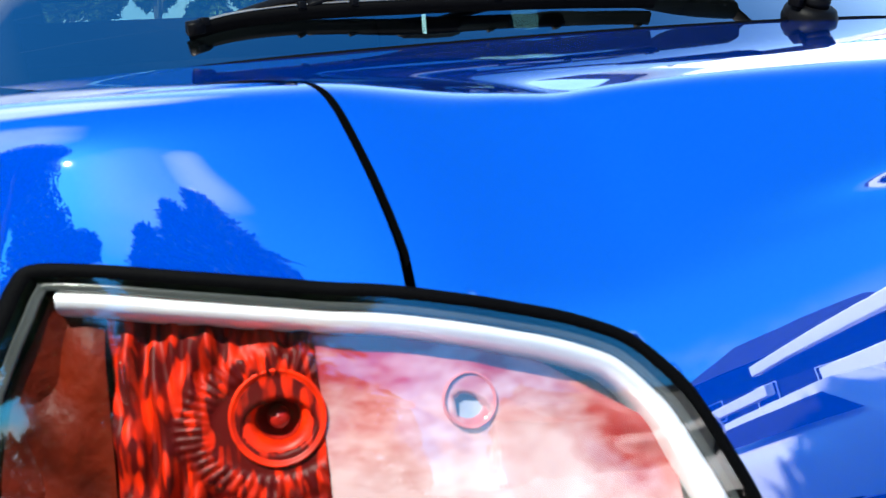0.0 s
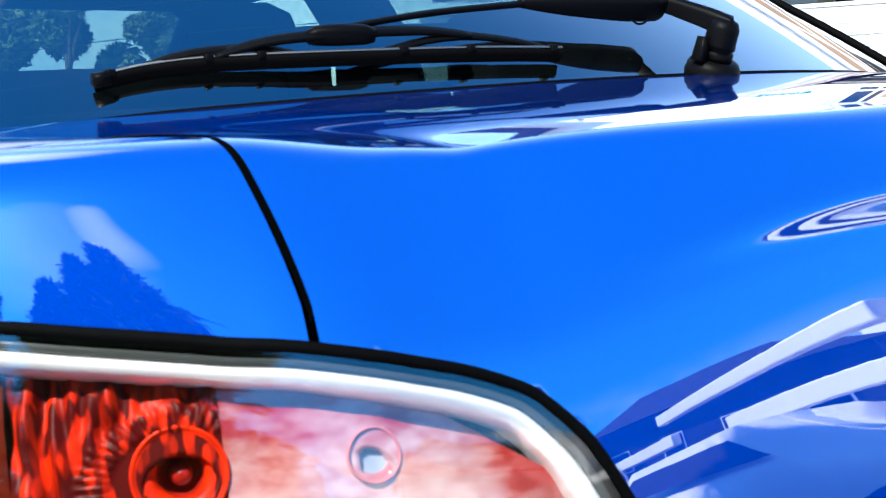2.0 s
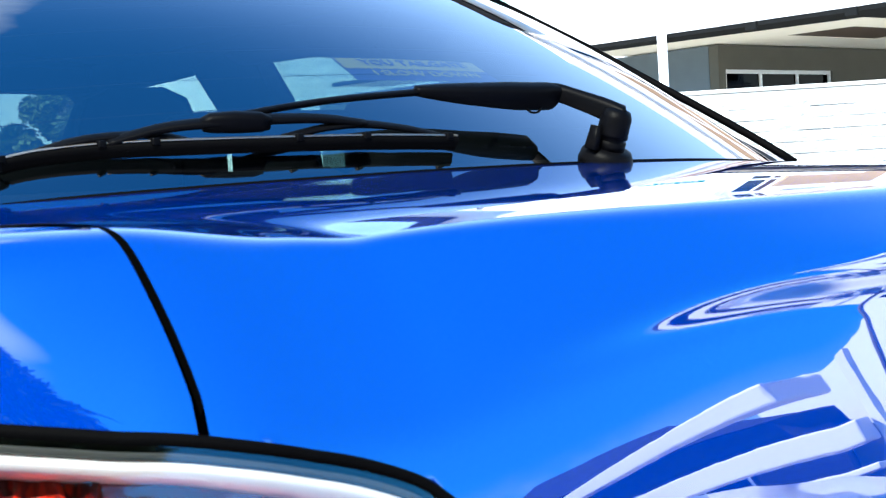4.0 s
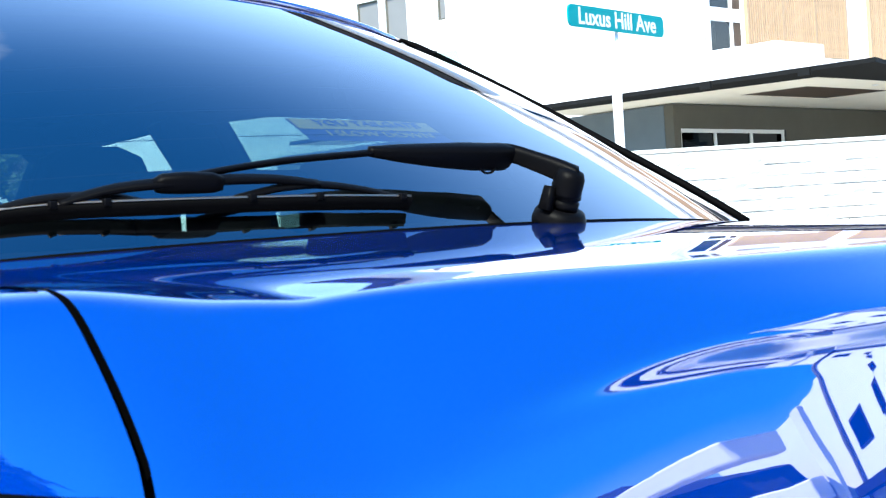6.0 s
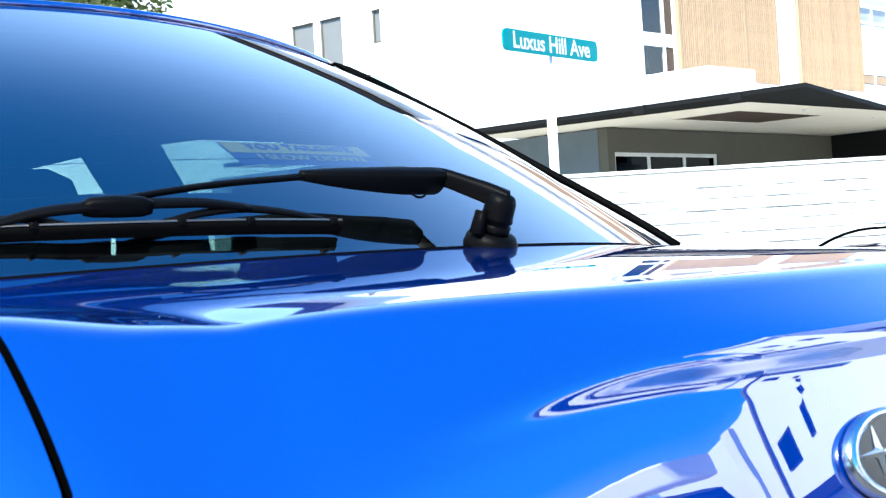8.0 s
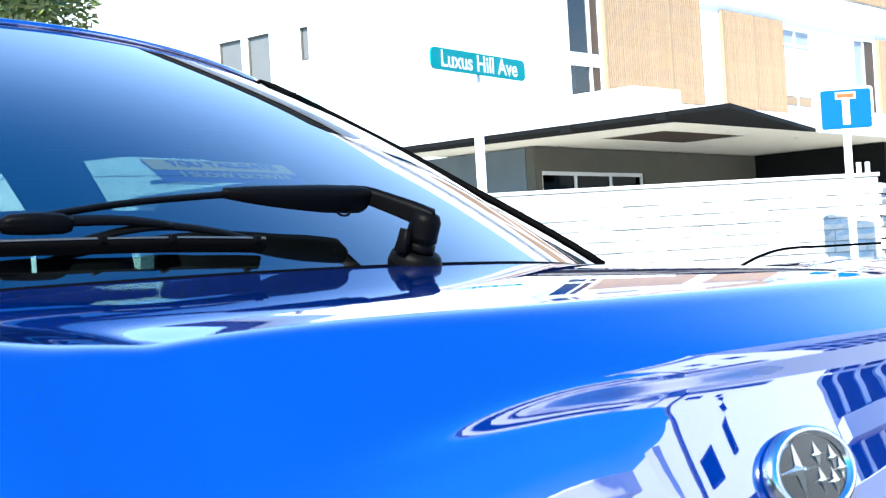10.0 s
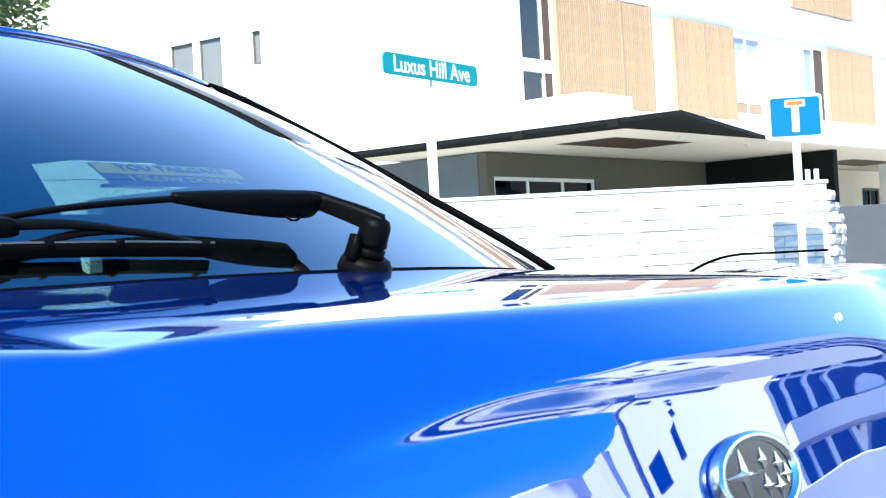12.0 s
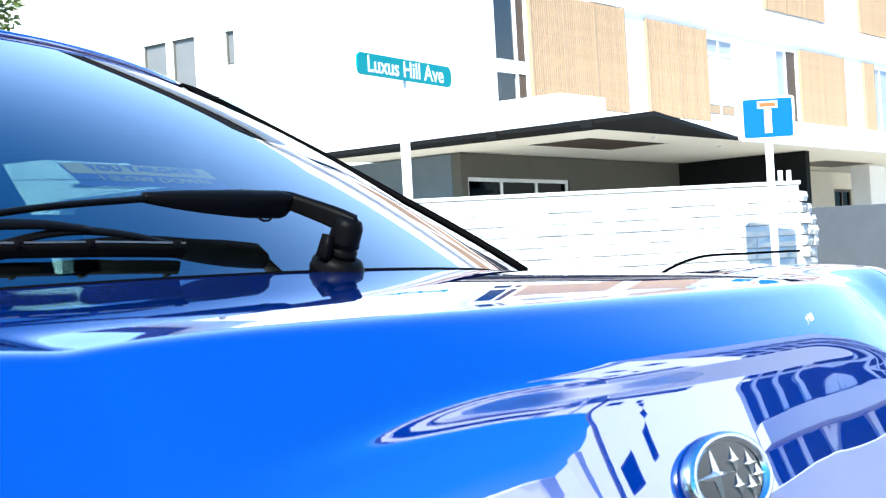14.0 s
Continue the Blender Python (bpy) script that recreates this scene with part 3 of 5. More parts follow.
for k in spaced(0, 1, 24):
    row = []
    for u in spaced(-1, 1, 33):
        a, y = TOP(u * 0.508), mix(1.0, 2.15, k)
        x = u * mix(0.512, 0.58, smoothstep(k, 0, 0.5))
        z = a.z + 0.0015 + 0.046 * math.sin(math.pi * min(k * 0.75 + 0.03, 1)) * 1.0 - 0.05 * k * k
        row.append(Vector((x, a.y + 0.004 + (y - 1.0) * 1.0, z - 0.03 * smoothstep(abs(u), 0.8, 1.0) * smoothstep(k, 0.05, 0.4))))
    roof_rows.append(row)
solid(part("roof", sheet(roof_rows), PAINT, car, "blue car roof"), 0.02)

part("roof_edge", tube([TOP(u * 0.512) + Vector((0, 0.006, 0.0035)) for u in spaced(-1, 1, 60)], 0.0055, 10), PAINT, car, "blue rolled rear edge of the roof")


# ---- cabin seen through the glass ----
def beam(pts, r, name, mat, squash=1.0):
    return part(name, tube(pts, r, 12, squash=squash), mat, car)


for side in (-1, 1):
    beam([(side * 0.66, 1.75, 0.9), (side * 0.63, 1.77, 1.15), (side * 0.525, 1.79, 1.335)], 0.068, "door_pillar", LINING)
    beam([(side * 0.70, 3.0, 0.95), (side * 0.62, 2.6, 1.17), (side * 0.50, 2.2, 1.33)], 0.03, "windscreen_pillar", LINING)
    beam([(side * 0.64, 0.70, 1.03), (side * 0.57, 0.98, 1.20), (side * 0.47, 1.26, 1.325)], 0.052, "rear_pillar_trim", LINING)
    beam([(side * 0.47, 1.2, 1.30), (side * 0.515, 1.5, 1.335), (side * 0.53, 1.8, 1.345), (side * 0.53, 2.1, 1.335), (side * 0.51, 2.3, 1.315)], 0.043, "roof_rail", LINING)
    for y0, y1, mat, label in ((1.78, 2.55, SIDE_GLASS, "clear front side window"), (1.05, 1.778, REAR_GLASS, "tinted rear side window")):
        rows = [[Vector((side * mix(0.69, 0.525, k), y, mix(1.0, 1.345, k))) for k in spaced(0, 1, 6)] for y in spaced(y0, y1, 7)]
        pane = part("side_window", sheet(rows), mat, car, label)
        pane.visible_shadow = False
    part("door", box(side * 0.76 - 0.06, side * 0.76 + 0.06, 1.2, 2.9, 0.28, 1.01, 0.03), PAINT, car, "blue car door")
rows = [[Vector((x, mix(2.95, 2.2, k) - 0.25 * x * x, mix(0.98, 1.375, k))) for x in spaced(-0.6, 0.6, 12)] for k in spaced(0, 1, 8)]
beam([(-0.5, 2.24, 1.32), (0.0, 2.26, 1.335), (0.5, 2.24, 1.32)], 0.03, "windscreen_header", LINING)
shield = part("windscreen", sheet(rows), SIDE_GLASS, car, "clear windscreen")
shield.visible_shadow = False
part("headlining", sheet([[Vector((x, y, 1.372 - 0.1 * x * x)) for x in spaced(-0.52, 0.52, 9)] for y in spaced(1.08, 2.2, 9)]), LINING, car)
part("parcel_shelf", box(-0.60, 0.60, 0.50, 0.92, 1.005, 1.03, 0.008), CABIN, car)
part("cabin_floor", box(-0.72, 0.72, 0.6, 3.0, 0.28, 0.32), CABIN, car)
part("dashboard", box(-0.68, 0.68, 2.55, 3.0, 0.62, 1.0, 0.05), CABIN, car)
NOSE = [(2.86, 0.985, 0.80, 0.30), (3.1, 0.97, 0.83, 0.28), (3.45, 0.93, 0.835, 0.28), (3.75, 0.87, 0.80, 0.27), (3.93, 0.78, 0.70, 0.27), (4.02, 0.62, 0.58, 0.28)]
rows = [[Vector((x * half * 0.80, y - 0.04 * x * x, top - 0.05 * x * x)) for x in spaced(-1, 1, 17)] for y, top, half, low in NOSE]
solid(part("bonnet", sheet(rows), PAINT, car, "blue bonnet"), 0.012)
for side in (-1, 1):
    rows = []
    for y, top, half, low in NOSE:
        rows.append([Vector((side * half * k, y - 0.04 * k * k, z)) for k, z in ((0.805, top - 0.034), (0.90, top - 0.045), (0.97, top - 0.08), (1.0, mix(top, low, 0.3)), (1.0, mix(top, low, 0.6)), (0.96, low))])
    part("front_wing", sheet(rows), PAINT, car)
rows = [[Vector((x * half, 4.02 - 0.16 * x * x + dy, z)) for x in spaced(-1, 1, 15)] for z, half, dy in ((0.62, 0.60, 0.0), (0.55, 0.68, 0.05), (0.40, 0.70, 0.05), (0.27, 0.66, 0.0))]
part("front_bumper", sheet(rows), PAINT, car)


def seat(x, y, w, back, head, wide, low=0.02, off=0.0, round_edge=0.035):
    """A front or rear seat with its headrest."""
    s = part("seat", box(x - w / 2, x + w / 2, y - 0.03, y + 0.13, 0.5, back, 0.03), CABIN, car, "dark cloth car seat")
    part("cushion", box(x - w / 2, x + w / 2, y + 0.13, y + 0.55, 0.4, 0.56, 0.05), CABIN, s)
    part("headrest", box(x + off - wide, x + off + wide, y - 0.01, y + 0.09, back + low, head, round_edge), CABIN, s)
    for d in (-0.6 * wide, 0.6 * wide):
        part("headrest_post", tube([(x + off + d, y + 0.04, back - 0.03), (x + off + d, y + 0.04, back + low + 0.02)], 0.006, 8), STEEL, s)


seat(-0.30, 1.72, 0.46, 1.10, 1.225, 0.10)
seat(0.27, 1.72, 0.46, 1.10, 1.264, 0.112, off=0.052, round_edge=0.064)
seat(-0.33, 0.98, 0.56, 1.085, 1.127, 0.26, low=-0.03, round_edge=0.02)
seat(0.06, 0.98, 0.22, 1.096, 1.168, 0.12, low=0.030, off=0.005, round_edge=0.014)
seat(0.40, 0.98, 0.46, 1.096, 1.190, 0.198, low=-0.03, off=0.017, round_edge=0.03)
part("headrest_mount", box(0.046, 0.128, 0.985, 1.06, 1.08, 1.135, 0.006), CABIN, car)
part("belt_buckle", box(-0.07, -0.004, 0.985, 1.05, 1.07, 1.135, 0.006), CABIN, car)
turn = Matrix.Translation((-0.035, 2.25, 1.255)) @ Matrix.Rotation(radians(-8.8), 4, "Z") @ Matrix.Rotation(radians(2.0), 4, "X")
bm = box(-0.105, 0.105, -0.01, 0.015, -0.032, 0.032, 0.012)
bm.transform(turn)
mirror = part("rear_view_mirror", bm, PLASTIC, car)
bm = box(-0.098, 0.098, -0.0145, -0.0105, -0.026, 0.026)
bm.transform(turn)
part("mirror_face", bm, CHROME, mirror, smooth=False)


# sticker inside the glass
def on_pane(x, k, lift):
    return pane_point(x / mix(0.662, 0.50, k), k, lift)


STICK = [(-0.098, 0.328, -0.0975, 0.256), (0.079, 0.315, 0.0865, 0.245)]


def stick(a, b, lift):
    """A point on the sticker, a across and b up, both from 0 to 1."""
    l, r = STICK
    xl, kl, xr, kr = mix(l[2], l[0], b), mix(l[3], l[1], b), mix(r[2], r[0], b), mix(r[3], r[1], b)
    return on_pane(mix(xl, xr, a), mix(kl, kr, a), lift)


sticker = part("window_sticker", sheet([[stick(a, b, -0.0052) for a in spaced(0, 1, 12)] for b in spaced(0, 1, 6)]), NAVY, glass, "yellow and navy tailgating warning sticker")
part("yellow_band", sheet([[stick(a, b, -0.0045) for a in spaced(0.012, 0.988, 12)] for b in spaced(0.5, 0.97, 4)]), YELLOW, sticker)



def words(text, size, m, mat, parent, name="letter", thick=0.0004, wide=1.0, bold=0.0):
    """Raised lettering as a mesh."""
    cu = bpy.data.curves.new(name, "FONT")
    cu.offset = bold
    cu.body, cu.size, cu.extrude, cu.align_x, cu.align_y = text, size, thick, "CENTER", "CENTER"
    tmp = bpy.data.objects.new(name, cu)
    scene.collection.objects.link(tmp)
    bpy.context.view_layer.update()
    me = bpy.data.meshes.new_from_object(tmp.evaluated_get(bpy.context.evaluated_depsgraph_get()))
    bpy.data.objects.remove(tmp)
    bm = bmesh.new()
    bm.from_mesh(me)
    bpy.data.meshes.remove(me)
    bm.transform(m @ Matrix.Diagonal((wide, 1, 1, 1)))
    bmesh.ops.remove_doubles(bm, verts=bm.verts, dist=1e-6)
    left = set(bm.verts)
    while left:
        island, edge_of = set(), [left.pop()]
        while edge_of:
            v = edge_of.pop()
            island.add(v)
            near = [e.other_vert(v) for e in v.link_edges]
            edge_of += [q for q in near if q in left]
            left.difference_update(near)
        one = bmesh.new()
        made = {v: one.verts.new(v.co) for v in sorted(island, key=lambda q: q.index)}
        for f in {f for v in island for f in v.link_faces}:
            one.faces.new([made[v] for v in f.verts])
        part(name, one, mat, parent, smooth=False)
    bm.free()


for text, b, mat in (("YOU TAILGATE", 0.74, NAVY), ("I SLOW DOWN", 0.25, YELLOW)):
    c = stick(0.5, b, -0.0036)
    across = (stick(0.9, b, -0.0036) - stick(0.1, b, -0.0036)).normalized()
    up = (stick(0.5, b + 0.2, -0.0036) - stick(0.5, b - 0.2, -0.0036)).normalized()
    out = across.cross(up).normalized()
    m = Matrix.Translation(c) @ Matrix((across, up, out)).transposed().to_4x4()
    words(text, 0.0155, m, mat, sticker, wide=1.25)

# ---- rear wiper ----
PANE_UP = (0, -0.49, 0.87)
wiper = part("rear_wiper", lathe([(0.0, 0.0), (0.0255, 0.0), (0.0265, 0.004), (0.0262, 0.013), (0.023, 0.019), (0.017, 0.021), (0.0, 0.021)], pose(0.0865, 0.462, 1.072, 24), 36), PLASTIC, car, "black rear wiper with its arm folded along the glass")
part("spindle", lathe([(0.0, 0.018), (0.0145, 0.018), (0.0145, 0.026), (0.013, 0.027), (0.013, 0.029), (0.0148, 0.030), (0.0148, 0.033), (0.013, 0.034), (0.013, 0.045), (0.0, 0.046)], pose(0.0855, 0.459, 1.074, 24), 28), PLASTIC, wiper)
part("spindle_lug", bar([(0.063, 0.454, 1.090), (0.065, 0.448, 1.112)], [0.010, 0.008], [0.014, 0.010], (0, -1, 0)), PLASTIC, wiper)
part("knuckle", lathe([(0.0, 0.030), (0.0148, 0.030), (0.0155, 0.034), (0.0152, 0.049), (0.0125, 0.055), (0.007, 0.0575), (0.0, 0.058)], pose(0.084, 0.459, 1.075, 24), 32), PLASTIC, wiper)
part("neck", bar(curve_through([(0.088, 0.436, 1.120), (0.074, 0.447, 1.129), (0.060, 0.460, 1.1373), (0.044, 0.476, 1.1465), (0.030, 0.4765, 1.147)], 18), [0.024, 0.021, 0.018, 0.017], [0.019, 0.017, 0.015, 0.014], PANE_UP), PLASTIC, wiper)
part("arm", bar(curve_through([(0.043, 0.4765, 1.1465), (0.0203, 0.4745, 1.1435), (-0.0427, 0.4812, 1.1455), (-0.0942, 0.4939, 1.149), (-0.116, 0.502, 1.1510)], 24), [0.012, 0.018, 0.020, 0.018, 0.013, 0.009], [0.014, 0.024, 0.023, 0.017, 0.011, 0.008], PANE_UP), PLASTIC, wiper)
part("spring_loop", tube(curve_through([(0.016, 0.472, 1.134), (0.009, 0.470, 1.128), (0.0, 0.471, 1.1275), (-0.006, 0.474, 1.134)], 10), 0.0012, 6), PLASTIC, wiper)
part("rod", bar(curve_through([(-0.105, 0.498, 1.1502), (-0.2035, 0.5211, 1.144), (-0.2836, 0.5367, 1.1339), (-0.3133, 0.5446, 1.1282)], 20), [0.007, 0.006], [0.0048, 0.0042], PANE_UP), PLASTIC, wiper)
blade = part("blade", bar([(-0.318, 0.546, 1.1265), (-0.310, 0.5435, 1.1282), (-0.2894, 0.5373, 1.1283), (-0.268, 0.530, 1.1275), (-0.2600, 0.527, 1.1265)], [0.008, 0.014, 0.014, 0.008], [0.010, 0.017, 0.017, 0.011], PANE_UP), PLASTIC, wiper, "black wiper blade with steel spine")
part("bridge", bar(curve_through([(-0.3956, 0.5688, 1.1146), (-0.3554, 0.558, 1.1242), (-0.3183, 0.5457, 1.1279), (-0.265, 0.531, 1.1295), (-0.213, 0.5184, 1.1285), (-0.1698, 0.5094, 1.1231)], 30), [0.010, 0.013, 0.013, 0.010], [0.0045, 0.0058, 0.0058, 0.0045], PANE_UP), PLASTIC, blade)
for pts in ([(-0.4612, 0.5919, 1.1059), (-0.4228, 0.5807, 1.1165), (-0.3906, 0.5722, 1.1200), (-0.3538, 0.5612, 1.1200), (-0.3292, 0.548, 1.1135)], [(-0.2498, 0.5239, 1.1129), (-0.2089, 0.5163, 1.1204), (-0.1683, 0.5113, 1.1223), (-0.1257, 0.4997, 1.116), (-0.0907, 0.4898, 1.1069)]):
    part("yoke", bar(curve_through(pts, 18), [0.009, 0.011, 0.009], [0.0032, 0.0044, 0.0032], PANE_UP), PLASTIC, blade)
spine = [p + Vector((-0.0025, -0.0055, 0.0002)) for p in curve_through([(-0.487, 0.6005, 1.1012), (-0.4481, 0.5916, 1.1085), (-0.3955, 0.5742, 1.1122), (-0.3146, 0.5446, 1.112), (-0.216, 0.5161, 1.1106), (-0.150, 0.502, 1.109), (-0.0818, 0.4897, 1.1062)], 44)]
part("spine", bar([p + Vector((0, -0.0010, 0.0022)) for p in spine], [0.0026, 0.0026], [0.0012, 0.0012], PANE_UP), STEEL, blade)
part("rubber", sheet([[p + Vector((0, x * 0.85 - y * 0.5, y + x * 0.4)) for x, y in ((-0.0035, 0.001), (0.0035, 0.001), (0.004, -0.004), (0.0025, -0.007), (0.0015, -0.0105), (-0.0015, -0.0105), (-0.0025, -0.007), (-0.004, -0.004))] for p in spine], True), RUBBER, blade)
part("end_cap", bar([spine[0] + Vector((-0.004, 0, -0.002)), spine[2] + Vector((0, 0, -0.002))], [0.009, 0.009], [0.011, 0.011], PANE_UP), PLASTIC, blade)
for k in (2, 14, 18, 27, 33, 42):
    c = spine[k] + Vector((0, 0, 0.001))
    part("claw", box(c.x - 0.0038, c.x + 0.0038, c.y - 0.0048, c.y + 0.0048, c.z - 0.003, c.z + 0.0035, 0.0013), PLASTIC, blade)

# the blade stands a little off the glass; the arm lies close to it
EYE_SIDE = Vector((-1.02, -0.56, 1.06))


def stand_off(ob, steps):
    """Move a wiper part towards or from the glass, by steps of (x, ratio)."""
    xs, ratios = zip(*steps)
    for v in ob.data.vertices:
        v.co = EYE_SIDE + (v.co - EYE_SIDE) * float(np.interp(v.co.x, xs, ratios))


for ob in wiper.children_recursive:
    if ob is blade or ob.parent is blade:
        stand_off(ob, ((-0.49, 1.0015), (-0.30, 0.9945), (-0.08, 0.9945)))
    elif ob.name.split(".")[0] in ("neck", "arm", "spring_loop", "rod"):
        stand_off(ob, ((-0.31, 0.9945), (-0.12, 1.026), (0.03, 1.026), (0.085, 1.0)))

# ---- tail lamps ----
def inset(d):
    """The lamp's outline moved inwards by d metres along the skin."""
    out = []
    n = len(RIM)
    for i, p in enumerate(RIM):
        t = (RIM[(i + 1) % n] - RIM[i - 1]).normalized()
        nrm = Vector((-t.y, t.x, 0))
        if nrm.dot(LAMP_MID - p) < 0:
            nrm = -nrm
        out.append(p + nrm * d)
    return out


def stretch(line, a, b):
    """The points from a to b, on past the end where b comes first."""
    return line[a:b] if a < b else line[a:] + line[:b]


def band(profile_pts, side, part_of=None):
    """A band round the lamp, or round a stretch of its outline: pairs of inset and lift."""
    rows = []
    for d, h in profile_pts:
        row = []
        line = inset(d)
        for p in stretch(line, *part_of) if part_of else line:
            q = skin(p.x, p.y, h)
            row.append(Vector((-side * q.x, q.y, q.z)))
        rows.append(row)
    return sheet(rows, part_of is None)


def lamp_fill(d, h, side, rings=10):
    base = inset(d)
    mid = sum(base, Vector()) / len(base)
    rows = []
    for g in spaced(1, 0.02, rings):
        row = []
        for p in base:
            q = mid + (p - mid) * g
            q = skin(q.x, q.y, h if not callable(h) else h(q.x, q.y))
            row.append(Vector((-side * q.x, q.y, q.z)))
        rows.append(row)
    return sheet(rows, True)


for side in (-1, 1):
    lamp = part("tail_lamp", band([(-0.003, -0.012), (0.008, -0.012), (0.008, -0.03)], side), RUBBER, car, "clear-lensed red and white tail lamp with chrome surround")
    part("gasket", band([(-0.0022, -0.004), (-0.0018, 0.0008), (0.0006, 0.0018), (0.0040, 0.0014), (0.0060, -0.002), (0.0066, -0.010)], side), RUBBER, lamp)
    part("bezel", band([(0.0060, -0.008), (0.0072, -0.004), (0.0086, -0.003), (0.0094, -0.0065), (0.0102, -0.0045), (0.0110, -0.007)], side), SMOKE, lamp, "smoked outer trim")
    inner = [(0.0108, -0.012), (0.0118, -0.0062), (0.0138, -0.0046), (0.0164, -0.0050), (0.0190, -0.0072), (0.0212, -0.012), (0.022, -0.024)]
    part("inner_bezel", band(inner, side, (20, 104)), SATIN_CHROME, lamp, "bright chrome trim")
    flat = [(0.0124, -0.012), (0.019, -0.020), (0.034, -0.034), (0.050, -0.040)]
    part("side_trim", band(flat, side, (103, 21)), AMBER, lamp)
    lens = part("lens", lamp_fill(0.0042, 0.0, side), LENS, lamp, "clear outer lens")
    lens.visible_shadow = False
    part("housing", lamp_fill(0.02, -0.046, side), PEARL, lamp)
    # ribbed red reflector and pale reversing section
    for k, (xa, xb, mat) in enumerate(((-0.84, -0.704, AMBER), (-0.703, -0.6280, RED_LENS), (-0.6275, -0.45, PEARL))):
        rows = []
        top = (0.944, 0.935, 0.916)[k]
        for z in spaced(0.765, top, 120):
            row = []
            for x in spaced(xa, xb, 72):
                zt = z if x < -0.585 else mix(0.765, min(top, top - (x + 0.585) * 0.62), (z - 0.765) / (top - 0.765))
                s, w = x * 1.05, max(1.045 - zt, 0.03) * 1.02
                ang, far = math.atan2(zt - 0.845, x + 0.645), math.hypot(zt - 0.845, x + 0.645)
                flute = 0.0036 * abs(math.sin(24 * ang)) * smoothstep(far, 0.024, 0.028) * (1 - smoothstep(far, 0.034, 0.040))
                facet = 0.013 * noise.noise(Vector((x * 170, z * 34, k * 5))) * smoothstep(far, 0.030, 0.044)
                rib = (flute + facet) if k == 1 else (0.012 * noise.noise(Vector((x * 60, z * 25, 3))) if k == 0 else 0.004 * noise.noise(Vector((x * 35, z * 20, 9))))
                well = (far, math.hypot(zt - 0.846, x + 0.557))[k // 2]
                q = skin(s, w, -0.021 + rib * 0.8 - 0.022 * (1 - smoothstep(well, (0.011, 0.006)[k // 2], (0.0135, 0.008)[k // 2])))
                row.append(Vector((-side * q.x, q.y, q.z)))
            rows.append(row)
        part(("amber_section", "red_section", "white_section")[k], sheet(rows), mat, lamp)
    for x, z, r, mat in ((-0.645, 0.845, 0.0245, RED_RING), (-0.557, 0.846, 0.0145, PALE_RING)):
        q, q2 = skin(x * 1.05, 1.045 - z, -0.0195), skin(x * 1.05, 1.045 - z, 0.0)
        way = (q2 - q).normalized()
        axis = Vector((-side * way.x, way.y, way.z)).to_track_quat("Z", "Y").to_matrix().to_4x4()
        m = Matrix.Translation((-side * q.x, q.y, q.z)) @ axis
        part("reflector_ring", lathe([(r * 1.0, -0.003), (r * 0.985, 0.0), (r * 0.95, 0.0003), (r * 0.91, -0.0010), (r * 0.83, -0.0022), (r * 0.80, -0.0020), (r * 0.70, -0.0038), (r * 0.67, -0.0036), (r * 0.56, -0.0060), (r * 0.50, -0.0078), (r * 0.46, -0.012)], m, 56), mat, lamp)
        if mat is RED_RING:
            part("bulb_well", lathe([(r * 0.46, -0.011), (r * 0.40, -0.02), (r * 0.001, -0.021)], m, 32), RED_DEEP, lamp)
            part("bulb", lathe([(r * 0.24, -0.019), (r * 0.24, -0.014), (r * 0.16, -0.011), (0.0005, -0.010)], m, 20), RED_DEEP, lamp)
        else:
            part("bulb_well", lathe([(r * 0.62, -0.0048), (r * 0.45, -0.0056), (r * 0.001, -0.0058)], m, 32), PALE_WELL, lamp)

# ---- badge on the lid ----
bs, bw = on_skin(0.0, 0.905)
n0 = (skin(bs, bw, 0.01) - skin(bs, bw)).normalized()
bm0 = Matrix.Translation(skin(bs, bw, 0.001)) @ Matrix((Vector((1, 0, 0)), n0.cross(Vector((1, 0, 0))), n0)).transposed().to_4x4()
OVAL = Matrix.Diagonal((0.062, 0.034, 1, 1))
badge = part("badge", lathe([(1.0, 0.0), (1.0, 0.004), (0.97, 0.007), (0.90, 0.0085), (0.80, 0.007), (0.78, 0.0045), (0.001, 0.0045)], bm0 @ OVAL, 64), SOFT_CHROME, car, "oval chrome star badge")


def star(cx, cy, r, parent):
    bm = bmesh.new()
    top = bm.verts.new(bm0 @ Vector((cx, cy, 0.0092)))
    ring = []
    for i in range(12):
        a = radians(90 + 30 * i)
        k = (1.0 if i % 6 == 0 else 0.95 if i % 2 == 0 else 0.2) if i % 3 == 0 or i % 2 == 0 else 0.22
        k = 1.0 if i % 3 == 0 else 0.22
        ring.append(bm.verts.new(bm0 @ Vector((cx + k * r * math.cos(a) * 1.25, cy + k * r * math.sin(a), 0.005))))
    for i in range(12):
        bm.faces.new((top, ring[i], ring[(i + 1) % 12]))
    part("star", bm, STAR, parent, smooth=False)


star(-0.020, 0.003, 0.024, badge)
for cx, cy in ((0.010, 0.011), (0.031, 0.006), (0.008, -0.008), (0.026, -0.011), (0.040, -0.003)):
    star(cx, cy, 0.0105, badge)
part("badge_ground", lathe([(0.785, 0.0049), (0.001, 0.0049)], bm0 @ OVAL, 48), material("badge_ground", (0.07, 0.07, 0.075), 0.15, 1.0, vary=0.15, grain=200), badge)

# thin aerial standing off the far shoulder
part("aerial", tube(curve_through([(0.575, 0.40, 1.040), (0.60, 0.40, 1.057), (0.69, 0.40, 1.073), (0.82, 0.40, 1.0745), (0.965, 0.40, 1.075)], 30), 0.0018, 6), RUBBER, car, "thin bent black aerial wire")

